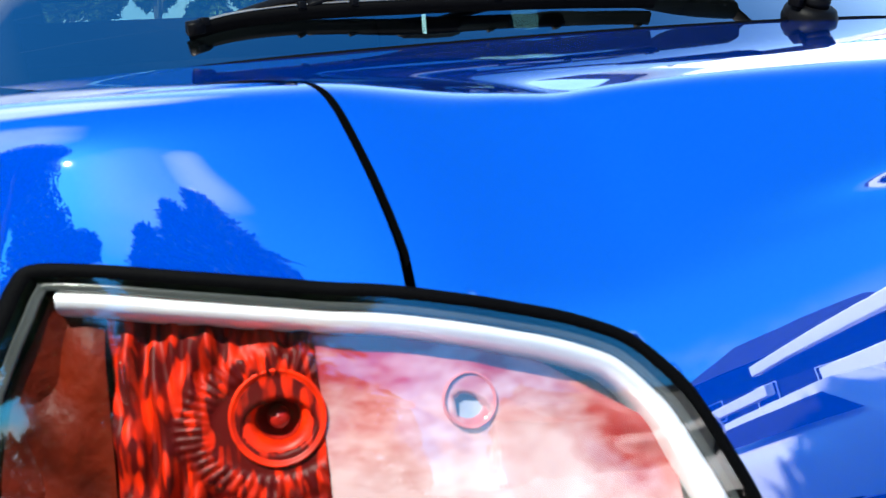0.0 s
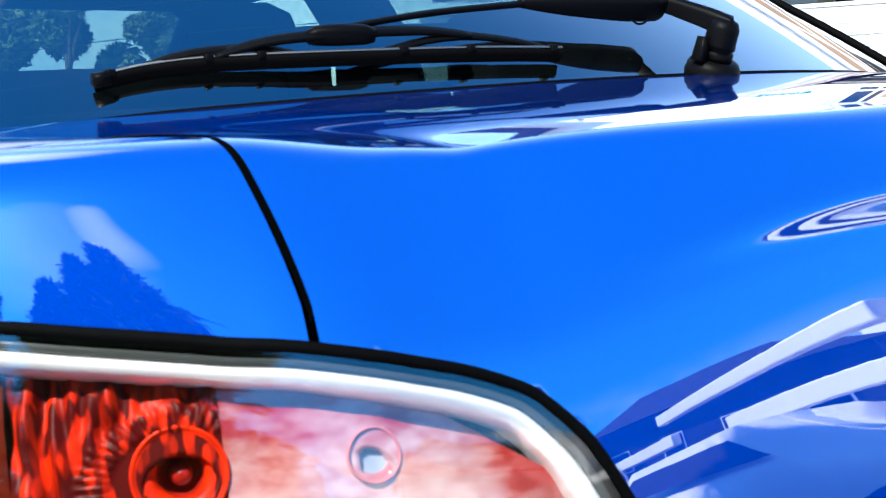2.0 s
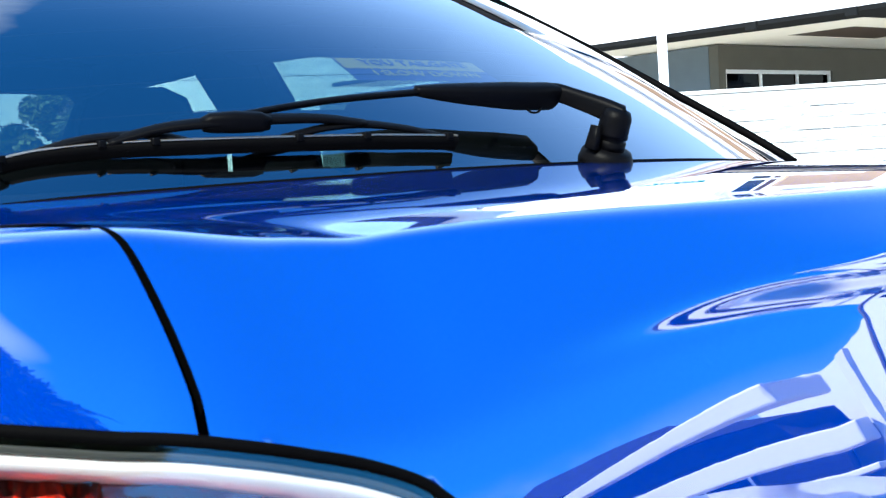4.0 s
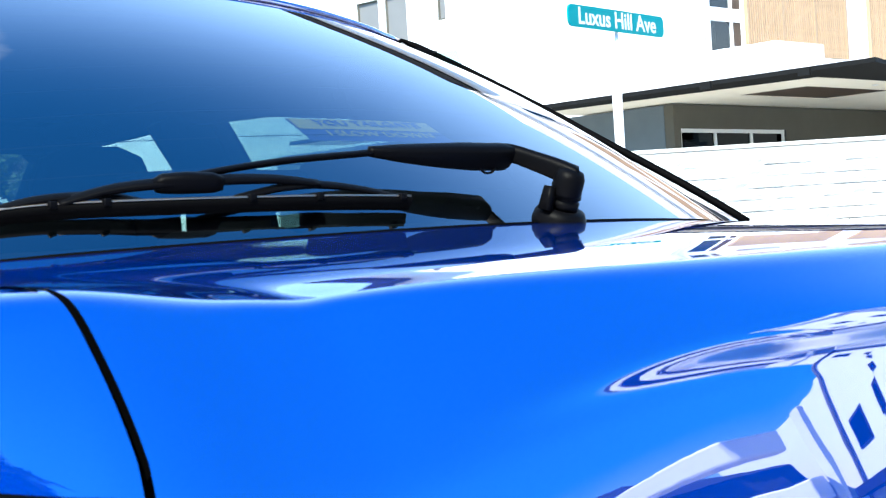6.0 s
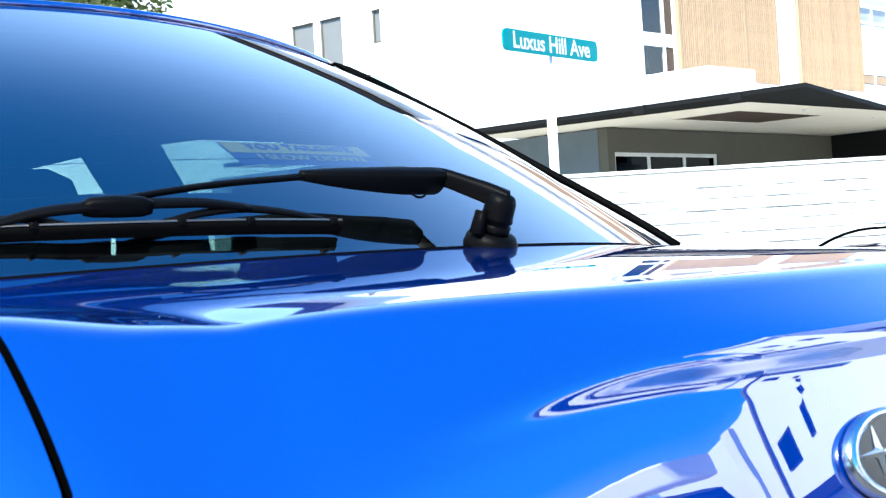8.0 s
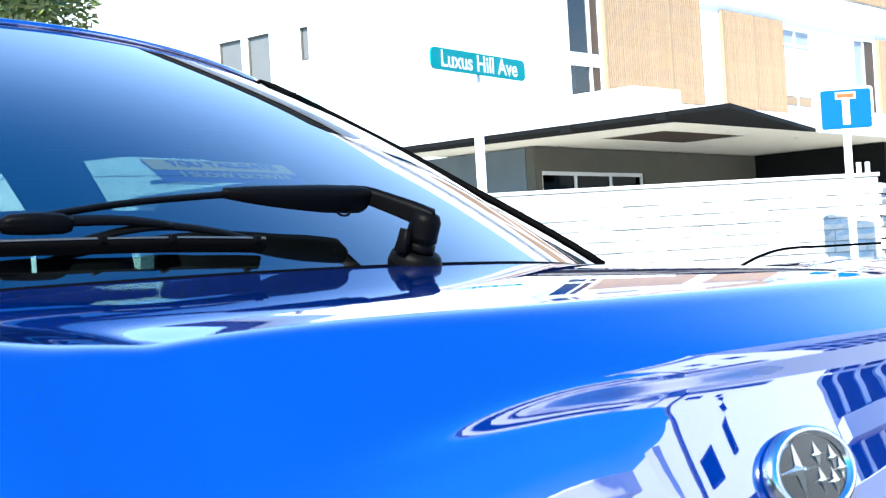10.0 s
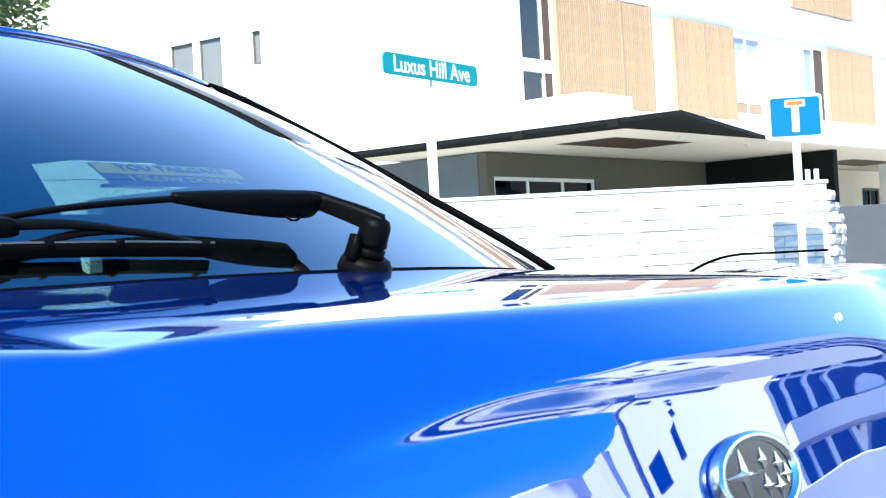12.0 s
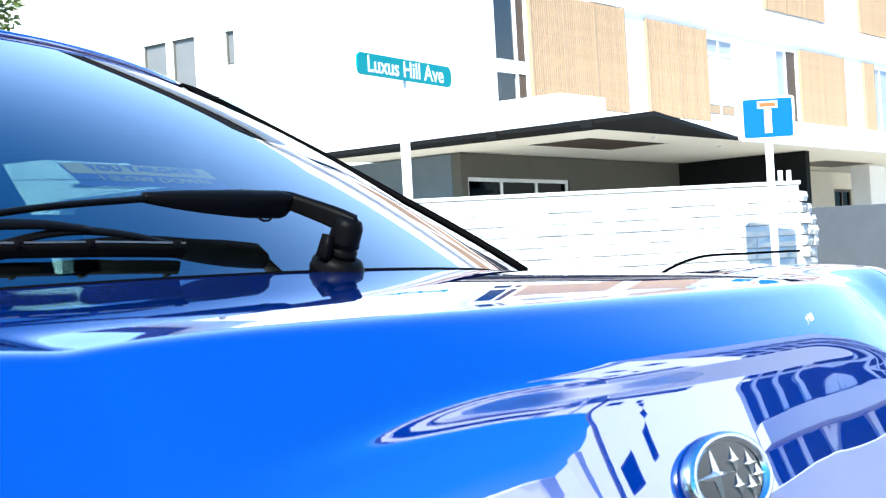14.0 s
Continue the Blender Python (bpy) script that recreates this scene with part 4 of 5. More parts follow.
# lower body and wheels, which carry the tail
rows = []
for h, o in ((0.715, 0.085), (0.70, 0.14), (0.62, 0.155), (0.48, 0.15), (0.36, 0.12), (0.30, 0.05)):
    row = []
    for s in spaced(-1.5, 1.5, 90):
        x, y, nx, ny = plan(s)
        row.append(Vector((x + nx * o * (1 - 0.6 * smoothstep(abs(s), 0.9, 1.2)), y + ny * o, h)))
    rows.append(row)
part("bumper", sheet(rows), PAINT, car, "blue rear bumper")
for x, y in ((-0.74, 0.95), (0.74, 0.95), (-0.74, 3.49), (0.74, 3.49)):
    m = pose(x, y, 0.315, 0, 90, 0)
    wheel = part("wheel", lathe([(0.20, -0.10), (0.29, -0.105), (0.313, -0.085), (0.315, 0.0), (0.313, 0.085), (0.29, 0.105), (0.20, 0.10)], m, 40), RUBBER, car, "black tyred wheel")
    part("rim", lathe([(0.205, -0.09), (0.19, -0.06), (0.06, -0.05), (0.0, -0.05), (0.06, 0.05), (0.19, 0.06), (0.205, 0.09)], m, 40), SATIN_CHROME, wheel)


# ---- fallen petal on the lid, curled up at one edge ----
rows = []
for u in spaced(-1, 1, 9):
    half = 0.0023 * math.sqrt(max(1 - u * u, 0.01)) * (1 + 0.2 * u)
    rows.append([skin(0.247 + 0.0036 * u + v * half * 0.5, 0.0565 - 0.0036 * u + v * half, 0.0006 + 0.0022 * smoothstep(v, -0.2, 1.0) + 0.0005 * u * u) for v in spaced(-1, 1, 7)])
petal = tagged(part("petal", sheet(rows), WHITE_SIGN, None), "small white curled petal fallen on the blue boot lid", "petal")
petal.matrix_world = car.matrix_world
solid(petal, 0.0004)

# ==== ground ====
def ground_sheet(name, x0, x1, y0, y1, z, mat, label, category, nx=2, ny=2):
    rows = [[Vector((x, y, z)) for x in spaced(x0, x1, nx)] for y in spaced(y0, y1, ny)]
    return tagged(part(name, sheet(rows), mat, smooth=False), label, category, kind="structure")


ground_sheet("ground", -1200, 1200, -1200, 1200, 0.0, ASPHALT, "grey asphalt road surface reaching the distance", "ground", 40, 40)

ground_sheet("pavement", -60, 60, 16.2, 60, 0.0, CONCRETE, "pale concrete pavement and driveway", "pavement")
bpy.data.objects["pavement"].location.z = 0.10
part("kerb", box(-60, 60, 16.0, 16.2, 0, 0.104, 0.02), CONCRETE, bpy.data.objects["pavement"], smooth=False)

# ==== white town house: s along the front, g back along the gable, from the corner ====
HOUSE = Matrix.Translation((5.0, 32.0, 0)) @ Matrix.Rotation(radians(90 - 44.6), 4, "Z")
house = tagged(new("house"), "white three-storey town house with pale timber screens and a car porch", "house")
house.matrix_world = HOUSE


def wall_with_holes(name, x1, z1, holes, parent, mat, gable=False, thick=0.25):
    """A wall on the house's front (along x) or gable (along y), with openings cut through: (a, b, z0, z1)."""
    xs = sorted({0.0, x1, *(h[0] for h in holes), *(h[1] for h in holes)})
    zs = sorted({0.0, z1, *(h[2] for h in holes), *(h[3] for h in holes)})
    bm = bmesh.new()
    for a, b in zip(xs, xs[1:]):
        for c, d in zip(zs, zs[1:]):
            mx, mz = (a + b) / 2, (c + d) / 2
            if any(h[0] < mx < h[1] and h[2] < mz < h[3] for h in holes):
                continue
            if gable:
                box(0, thick, a, b, c, d, bm=bm)
            else:
                box(a, b, 0, thick, c, d, bm=bm)
    bmesh.ops.remove_doubles(bm, verts=bm.verts, dist=0.001)
    return part(name, bm, mat, parent, smooth=False)


FRONT_HOLES = [(0.12, 1.42, 4.55, 8.0), (9.72, 11.4, 4.95, 7.05), (13.95, 15.3, 4.9, 7.08), (20.9, 22.6, 5.0, 7.08), (0.12, 1.42, 8.3, 11.4), (13.3, 17.2, 8.2, 10.4)]
wall_with_holes("front_wall", 34.0, 13.2, FRONT_HOLES, house, PLASTER)
GABLE_HOLES = [(g0, g1, z0 + up, z1 + up) for up in (0.0, 3.35) for g0, g1, z0, z1 in ((7.62, 7.93, 6.54, 7.37), (9.01, 9.84, 5.5, 7.41), (10.06, 10.92, 5.5, 7.41))]
gw = wall_with_holes("gable_wall", 24.0, 13.2, GABLE_HOLES, house, PLASTER, True)
gw.location.y = 0.0
part("back_wall", box(0, 34, 23.75, 24.0, 0, 13.2), PLASTER, house, smooth=False)
part("side_wall", box(33.75, 34, 0.25, 23.75, 0, 13.2), PLASTER, house, smooth=False)
part("roof_slab", box(-0.35, 34.3, -0.35, 24.3, 13.2, 13.5, 0.03), PLASTER, house, smooth=False)
part("penthouse", box(5.5, 33.0, 0.8, 22.0, 13.502, 16.4, 0.03), PLASTER, house, "white set-back top storey", smooth=False)
part("gable_eaves", box(-1.3, -0.36, 0.3, 24.3, 12.5, 13.6, 0.02), FASCIA, house, "dark metal eaves", smooth=False)
# slab colour is darkened to stand in for dim rooms behind the panes
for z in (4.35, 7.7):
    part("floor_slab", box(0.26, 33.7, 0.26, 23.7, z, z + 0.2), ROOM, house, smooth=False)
part("storey_band", box(4.0, 33.9, -0.10, -0.002, 7.32, 8.05, 0.015), PLASTER, house, smooth=False)
part("sill_band", box(1.5, 33.9, -0.12, -0.002, 4.42, 4.76, 0.015), PLASTER, house, smooth=False)


def wall_bm(x0, x1, y, holes, z1=3.29, thick=0.2):
    """A wall along x with openings cut through."""
    xs = sorted({x0, x1, *(h[0] for h in holes), *(h[1] for h in holes)})
    zs = sorted({0.0, z1, *(h[2] for h in holes), *(h[3] for h in holes)})
    bm = bmesh.new()
    for a, b in zip(xs, xs[1:]):
        for c, d in zip(zs, zs[1:]):
            if not any(h[0] < (a + b) / 2 < h[1] and h[2] < (c + d) / 2 < h[3] for h in holes):
                box(a, b, y, y + thick, c, d, bm=bm)
    bmesh.ops.remove_doubles(bm, verts=bm.verts, dist=0.001)
    return bm


def frame_bm(x0, x1, y, z0, z1, bars, f=0.07):
    """A window frame along x with upright bars."""
    bm = box(x0, x1, y, y + 0.08, z1 - f, z1)
    box(x0, x1, y, y + 0.08, z0, z0 + f, bm=bm)
    for x in (x0 + f / 2, x1 - f / 2, *bars):
        box(x - f / 2, x + f / 2, y + 0.002, y + 0.078, z0 + f, z1 - f, bm=bm)
    return bm


def window(a, b, z0, z1, gable=False, bars=(), rails=(), frame_mat=None, pane_mat=None):
    """A framed pane in an opening; bars are upright, rails level."""
    def bx(u0, u1, d0, d1, h0, h1, bm=None):
        return box(d0, d1, u0, u1, h0, h1, 0, bm) if gable else box(u0, u1, d0, d1, h0, h1, 0, bm)
    f = 0.05
    bm = bx(a, a + f, 0.05, 0.12, z0, z1)
    bx(b - f, b, 0.05, 0.12, z0, z1, bm)
    bx(a + f, b - f, 0.05, 0.12, z0, z0 + f, bm)
    bx(a + f, b - f, 0.05, 0.12, z1 - f, z1, bm)
    w = part("window", bm, frame_mat or WHITE_SIGN, house, smooth=False)
    pane = part("pane", bx(a + f, b - f, 0.08, 0.09, z0 + f, z1 - f), pane_mat or (FROST if gable else PANE), w, smooth=False)
    pane.visible_shadow = False
    for x in bars:
        part("mullion", bx(x - 0.04, x + 0.04, 0.046, 0.1, z0 + f, z1 - f), WHITE_SIGN, w, smooth=False)
    for z in rails:
        part("transom", bx(a + 0.01, b - 0.01, 0.02, 0.1, z - 0.14, z + 0.14), WHITE_SIGN, w, smooth=False)
    return w


w1 = window(0.12, 1.42, 4.55, 8.0, bars=(1.09,), rails=(5.56,))
part("brown_panel", box(1.15, 1.40, 0.04, 0.075, 4.58, 7.98), BROWN, w1, smooth=False)
part("blind", box(0.2, 0.62, 0.15, 0.16, 4.95, 5.45), SOFFIT, w1, smooth=False)
w0 = window(0.12, 1.42, 8.3, 11.4, bars=(1.09,), rails=(9.3,))
part("brown_panel", box(1.15, 1.40, 0.04, 0.075, 8.33, 11.38), BROWN, w0, smooth=False)
w2 = window(9.72, 11.4, 4.95, 7.05, bars=(10.55,), pane_mat=PALE_PANE)
part("curtain", box(9.76, 11.36, 0.066, 0.074, 5.32, 6.62), NET, w2, "white net curtain", smooth=False)
part("blind", box(9.8, 11.32, 0.056, 0.064, 5.03, 5.24), TIMBER, w2, "pale brown lower blind", smooth=False)
for z in (5.3, 6.62):
    part("transom", box(9.78, 11.35, 0.046, 0.1, z - 0.035, z + 0.035), WHITE_SIGN, w2, smooth=False)
w3 = window(13.95, 15.3, 4.9, 7.08, bars=(14.65,), pane_mat=PALE_PANE)
part("brown_panel", box(14.72, 15.26, 0.04, 0.075, 4.95, 7.05), BROWN, w3, smooth=False)
window(20.9, 22.6, 5.0, 7.08, bars=(21.7,), pane_mat=PALE_PANE)
for a, b, z0, z1 in GABLE_HOLES:
    window(a, b, z0, z1, True, frame_mat=GREYWALL)


def screen(a, b, z0, z1, proud=0.10):
    """A folding screen of upright timber slats in leaves."""
    s = part("timber_screen", box(a, b, -proud + 0.035, -0.004, z0, z1), TIMBER, house, "pale timber slatted screen", smooth=False)
    n = int((b - a) / 0.085)
    me = None
    for i in range(n):
        x = a + (i + 0.5) * (b - a) / n
        if me is None:
            slat = part("slat", box(-0.026, 0.026, -0.03, 0.0, z0 - 0.02, z1 + 0.02, 0.004), TIMBER, s, smooth=False)
            me = slat.data
        else:
            slat = new("slat", me)
            slat.parent = s
        slat.location = (x, -proud + 0.034, 0)
    for x in spaced(a, b, max(2, round((b - a) / 1.35) + 1)):
        part("stile", box(x - 0.035, x + 0.035, -proud - 0.012, -proud + 0.03, z0 - 0.03, z1 + 0.03), TIMBER, s, smooth=False)
    return s


screen(1.5, 5.48, 4.80, 7.27)
screen(6.58, 9.6, 4.80, 7.15)
screen(15.4, 18.5, 4.80, 7.12)
screen(20.1, 20.85, 4.80, 7.12)
screen(2.2, 5.6, 8.15, 10.6)
screen(6.6, 10.4, 8.15, 10.6)
screen(13.3, 17.25, 8.15, 10.5)
screen(20.0, 24.0, 8.1, 10.5)

RA, RB, RC, RD = -4.15, -1.4, -5.0, -3.65
# car porch: slab towards the street, cream underside with a dark recess, dark metal rim
porch = tagged(new("car_porch"), "flat white car porch roof with dark metal rim and cream underside", "porch")
porch.matrix_world = HOUSE
bm = bmesh.new()
HOLES = ((RA, RB, RC, RD), (7.4, 10.4, -4.2, -3.0))
xs, ys = sorted((-5.0, RA, RB, 7.4, 10.4, 26.0)), sorted((-6.0, RC, -4.2, RD, -3.0, -0.2))
for a, b in zip(xs, xs[1:]):
    for e, f in zip(ys, ys[1:]):
        if not any(h[0] < (a + b) / 2 < h[1] and h[2] < (e + f) / 2 < h[3] for h in HOLES):
            box(a, b, e, f, 3.31, 3.40, bm=bm)
bmesh.ops.remove_doubles(bm, verts=bm.verts, dist=0.001)
part("underside", bm, SOFFIT, porch, "cream underside", smooth=False)
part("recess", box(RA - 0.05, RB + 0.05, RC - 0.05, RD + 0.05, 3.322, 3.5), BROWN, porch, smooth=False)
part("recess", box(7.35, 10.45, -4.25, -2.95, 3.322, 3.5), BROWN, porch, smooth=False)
bm = bmesh.new()
low = [bm.verts.new(v) for v in ((-6.4, -7.57, 3.30), (-0.6, -6.0, 3.30), (-5.45, -6.0, 3.30), (-6.25, 6.0, 3.30), (-6.4, 6.0, 3.30))]
top = [bm.verts.new(v.co + Vector((0, 0, 0.07))) for v in low]
bm.faces.new(low)
bm.faces.new(top)
for i in range(5):
    bm.faces.new((low[i], low[(i + 1) % 5], top[(i + 1) % 5], top[i]))
part("rim", bm, FASCIA, porch, "dark grey metal rim", smooth=False)
bm = bmesh.new()
low = [bm.verts.new(v) for v in ((-5.44, -5.98, 3.296), (-4.9, -5.98, 3.296), (-4.9, 6.0, 3.296), (-6.24, 6.0, 3.296))]
top = [bm.verts.new(v.co + Vector((0, 0, 0.012))) for v in low]
bm.faces.new(low)
bm.faces.new(top)
for i in range(4):
    bm.faces.new((low[i], low[(i + 1) % 4], top[(i + 1) % 4], top[i]))
part("soffit_lip", bm, SOFFIT, porch, smooth=False)
part("parapet", box(-5.6, -4.2, -5.4, 6.0, 3.42, 3.95, 0.02), PLASTER, porch, smooth=False)
part("top", box(-4.15, 26.0, -5.9, -0.2, 3.42, 3.52, 0.01), PLASTER, porch, smooth=False)
part("edge_band", box(-0.5, 26.0, -6.08, -6.005, 3.28, 3.75, 0.01), PLASTER, porch, smooth=False)
for a in (-6.4, -4.6, -2.8):
    part("gutter_bracket", box(-6.46, -6.405, a - 0.1, a + 0.1, 3.24, 3.36), FASCIA, porch, smooth=False)
for x, y in ((-3.0, -5.6), (0.2, -5.2)):
    part("downlight", lathe([(0.06, 3.30), (0.05, 3.285), (0.001, 3.285)], pose(x, y, 0), 16), WHITE_SIGN, porch)
# storey under the porch
part("porch_wall", wall_bm(-4.4, 3.6, -2.4, [(-4.2, -0.85, 1.6, 2.86), (0.3, 2.9, 1.6, 2.7)]), GREYWALL, house, "olive-grey rendered porch wall", smooth=False)
pw = part("window", frame_bm(-4.2, -0.85, -2.36, 1.6, 2.86, (-3.1, -1.95)), WHITE_SIGN, house, "white framed strip window", smooth=False)
gp = part("pane", box(-4.15, -0.9, -2.33, -2.32, 1.65, 2.81), DARK_PANE, pw, smooth=False)
gp.visible_shadow = False
# near-black sheet behind the panes, standing in for the unlit room
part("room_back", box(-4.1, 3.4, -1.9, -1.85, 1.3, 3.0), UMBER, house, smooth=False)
part("porch_side_wall", box(-4.4, -4.2, -2.19, 9.0, 0, 3.29), BLUE_RENDER, house, smooth=False)
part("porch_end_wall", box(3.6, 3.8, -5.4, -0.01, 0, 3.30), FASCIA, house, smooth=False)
part("rear_porch_wall", wall_bm(3.81, 26.0, -2.4, [(11.9, 13.05, 1.3, 2.84)]), SOFFIT, house, "cream porch wall", smooth=False)
rw = part("window", frame_bm(11.9, 13.05, -2.36, 1.3, 2.84, (12.5,)), BROWN, house, "small dark framed window", smooth=False)
gp = part("pane", box(11.95, 13.0, -2.33, -2.32, 1.35, 2.79), DARK_PANE, rw, smooth=False)
gp.visible_shadow = False
# same dark stand-in for room shade behind the small window
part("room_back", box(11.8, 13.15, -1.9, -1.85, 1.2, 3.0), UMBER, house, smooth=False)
part("porch_pillar", box(10.55, 11.6, -3.95, -3.45, 0, 3.305, 0.01), PLASTER, house, smooth=False)

# ==== white stone boundary wall ====
WALL_X0, WALL_X1, WALL_Y, WALL_Z = -2.0, 7.3, 20.0, 2.12
bwall = tagged(part("wall_boundary", box(WALL_X0, WALL_X1 - 0.02, WALL_Y + 0.006, WALL_Y + 0.24, 0, WALL_Z - 0.06), MORTAR, smooth=False), "white painted split-stone boundary wall in rough courses", "wall", kind="structure")
part("coping", box(WALL_X0, WALL_X1 + 0.01, WALL_Y - 0.008, WALL_Y + 0.27, WALL_Z - 0.055, WALL_Z, 0.012), STONE, bwall, smooth=False)
# return of the wall, receding
RET = Matrix.Translation((WALL_X1, WALL_Y, 0)) @ Matrix.Rotation(radians(62), 4, "Z")
ret = tagged(part("wall_return", box(0.26, 1.5, 0.02, 0.22, 0, WALL_Z - 0.5), MORTAR, smooth=False), "rough white stone end of the boundary wall", "wall", kind="structure")
ret.matrix_world = RET

# ==== signs ====
def post(parent, x, y, z1, r=0.038, lean=0.0):
    part("post", tube([(x, y, 0), (x + lean, y, z1)], r, 16), WHITE_SIGN, parent, "white sign post")


def rounded_plate(half, z0, z1, rad, y0, y1):
    """An upright plate with rounded corners."""
    bm = bmesh.new()
    rim = []
    for cx, cz, a0 in ((half - rad, z1 - rad, 0), (rad - half, z1 - rad, 90), (rad - half, z0 + rad, 180), (half - rad, z0 + rad, 270)):
        for k in range(6):
            a = radians(a0 + 18 * k)
            rim.append((cx + rad * math.cos(a), cz + rad * math.sin(a)))
    front, back = [[bm.verts.new((x, y, z)) for x, z in rim] for y in (y0, y1)]
    bm.faces.new(front)
    bm.faces.new(back[::-1])
    for i in range(len(rim)):
        j = (i + 1) % len(rim)
        bm.faces.new((front[j], front[i], back[i], back[j]))
    return bm


name_sign = tagged(new("street_name_sign"), "teal street name plate on a white post", "sign")
name_sign.matrix_world = Matrix.Translation((1.71, 17.0, 0)) @ Matrix.Rotation(radians(52), 4, "Z")
post(name_sign, 0, 0.06, 3.02, 0.055)
part("bracket", box(-0.02, 0.02, 0.0125, 0.035, 2.95, 3.46, 0.004), WHITE_SIGN, name_sign, smooth=False)
part("plate", rounded_plate(0.97, 3.29, 3.53, 0.07, -0.012, 0.012), TEAL, name_sign, "teal plate", smooth=False)
words("Luxus Hill Ave", 0.255, pose(0, -0.0135, 3.407, 90), WHITE_SIGN, name_sign, thick=0.001, wide=1.06, bold=0.0048)

t_sign = tagged(new("dead_end_sign"), "blue no-through-road sign on a white post", "sign")
t_sign.matrix_world = Matrix.Translation((6.42, 18.6, 0)) @ Matrix.Rotation(radians(-12), 4, "Z")
post(t_sign, 0, 0.05, 3.0, 0.05)
part("plate_edge", rounded_plate(0.335, 2.58, 3.125, 0.05, -0.008, 0.010), WHITE_SIGN, t_sign, smooth=False)
part("plate", rounded_plate(0.305, 2.61, 3.095, 0.03, -0.012, -0.0085), BLUE_SIGN, t_sign, smooth=False)
part("stem", box(-0.045, 0.045, -0.016, -0.0125, 2.66, 2.97), WHITE_SIGN, t_sign, smooth=False)
part("bar_edge", box(-0.125, 0.125, -0.016, -0.0125, 2.975, 3.065), WHITE_SIGN, t_sign, smooth=False)
part("bar", box(-0.10, 0.10, -0.019, -0.0165, 2.995, 3.045), RED_SIGN, t_sign, smooth=False)

# plain bars in place of the house number on the wall's top
number = tagged(part("house_number", box(6.92, 6.965, 20.08, 20.11, WALL_Z, WALL_Z + 0.15), WHITE_SIGN, smooth=False), "white metal bars of a house number on the wall", "number")
for x in (7.03, 7.15):
    part("bar", box(x, x + 0.06, 20.08, 20.11, WALL_Z, WALL_Z + 0.15), WHITE_SIGN, number, smooth=False)

# gate beside the wall
tagged(part("gate", box(8.0, 10.0, 23.4, 23.46, 0.0, 1.86, 0.01), GATE_GREY, smooth=False), "dark grey sheet metal driveway gate", "gate")


# ==== trees ====
def tree(x, y, height, spread, seed, leaf, n=2600, size=0.16, low=0.42, label="leafy green street tree"):
    rng = random.Random(seed)
    t = tagged(new("tree"), label, "tree", "street trees")
    t.location = (x, y, 0)
    bm = tube(curve_through([(0, 0, 0), (0.1, 0.05, height * 0.25), (-0.08, 0.1, height * 0.5), (0, 0, height * 0.8)], 14), spaced(0.03 * height, 0.008 * height, 14), 10)
    clumps = []
    for i in range(9):
        a, up = rng.uniform(0, 6.28), rng.uniform(low, 0.92)
        r = spread * rng.uniform(0.45, 0.95) * (1.15 - 0.6 * abs(up - 0.6))
        tip = Vector((r * math.cos(a), r * math.sin(a), height * up))
        tube(curve_through([(0, 0, height * up * 0.55), tuple(tip * 0.5 + Vector((0, 0, height * up * 0.32))), tuple(tip)], 8), spaced(0.012 * height, 0.004 * height, 8), 6, bm)
        clumps.append((tip, spread * rng.uniform(0.28, 0.5)))
    clumps += [(Vector((rng.uniform(-0.3, 0.3) * spread, rng.uniform(-0.3, 0.3) * spread, height * rng.uniform(max(low, 0.55), 0.95))), spread * rng.uniform(0.3, 0.5)) for _ in range(6)]
    part("trunk", bm, BARK, t)
    verts, faces = [], []
    for i in range(n):
        c, r = clumps[rng.randrange(len(clumps))]
        d = Vector((rng.gauss(0, 1), rng.gauss(0, 1), rng.gauss(0, 0.8)))
        p = c + d.normalized() * r * rng.uniform(0.35, 1.05)
        a = Vector((rng.gauss(0, 1), rng.gauss(0, 1), rng.gauss(0, 0.6))).normalized() * size * rng.uniform(0.6, 1.4)
        b = a.cross(Vector((rng.gauss(0, 1), rng.gauss(0, 1), rng.gauss(0, 1)))).normalized() * size * rng.uniform(0.3, 0.6)
        k = len(verts)
        verts += [p - a, p + b, p + a, p - b]
        faces.append((k, k + 1, k + 2, k + 3))
    me = bpy.data.meshes.new("crown")
    me.from_pydata([tuple(v) for v in verts], [], faces)
    me.materials.append(leaf)
    crown = new("crown", me)
    crown.parent = t
    tagged(crown, kind="stuff")
    return t


tree(-5.0, 19.2, 5.86, 2.5, 68, LEAF_PALE, n=30000, size=0.07, low=0.82)
tree(-20.6, 56.0, 7.8, 2.0, 4, LEAF_PALE, n=40000, size=0.17, low=0.12)
tree(-17.1, 57.2, 6.3, 1.25, 5, LEAF_PALE, n=16000, size=0.14, low=0.35)
tree(-26.4, 60.0, 8.0, 2.7, 6, LEAF_PALE, n=16000, size=0.22, low=0.2)
tree(-5.2, -7.3, 15.0, 3.9, 7, LEAF, n=60000, size=0.11, low=0.12)
tree(-3.1, -8.9, 8.9, 1.9, 27, LEAF, n=30000, size=0.10, low=0.1)
tree(-3.5, -15.0, 8.5, 3.2, 9, LEAF, n=16000, size=0.12, low=0.1)
# three unseen trees added to block bright low sky from the lamp's lens
tree(0.6, -18.0, 5.6, 2.6, 10, LEAF, n=14000, size=0.12, low=0.12)
tree(4.6, -19.0, 5.2, 2.4, 11, LEAF, n=14000, size=0.12, low=0.12)
tree(8.6, -18.5, 4.6, 2.0, 12, LEAF, n=12000, size=0.12, low=0.12)


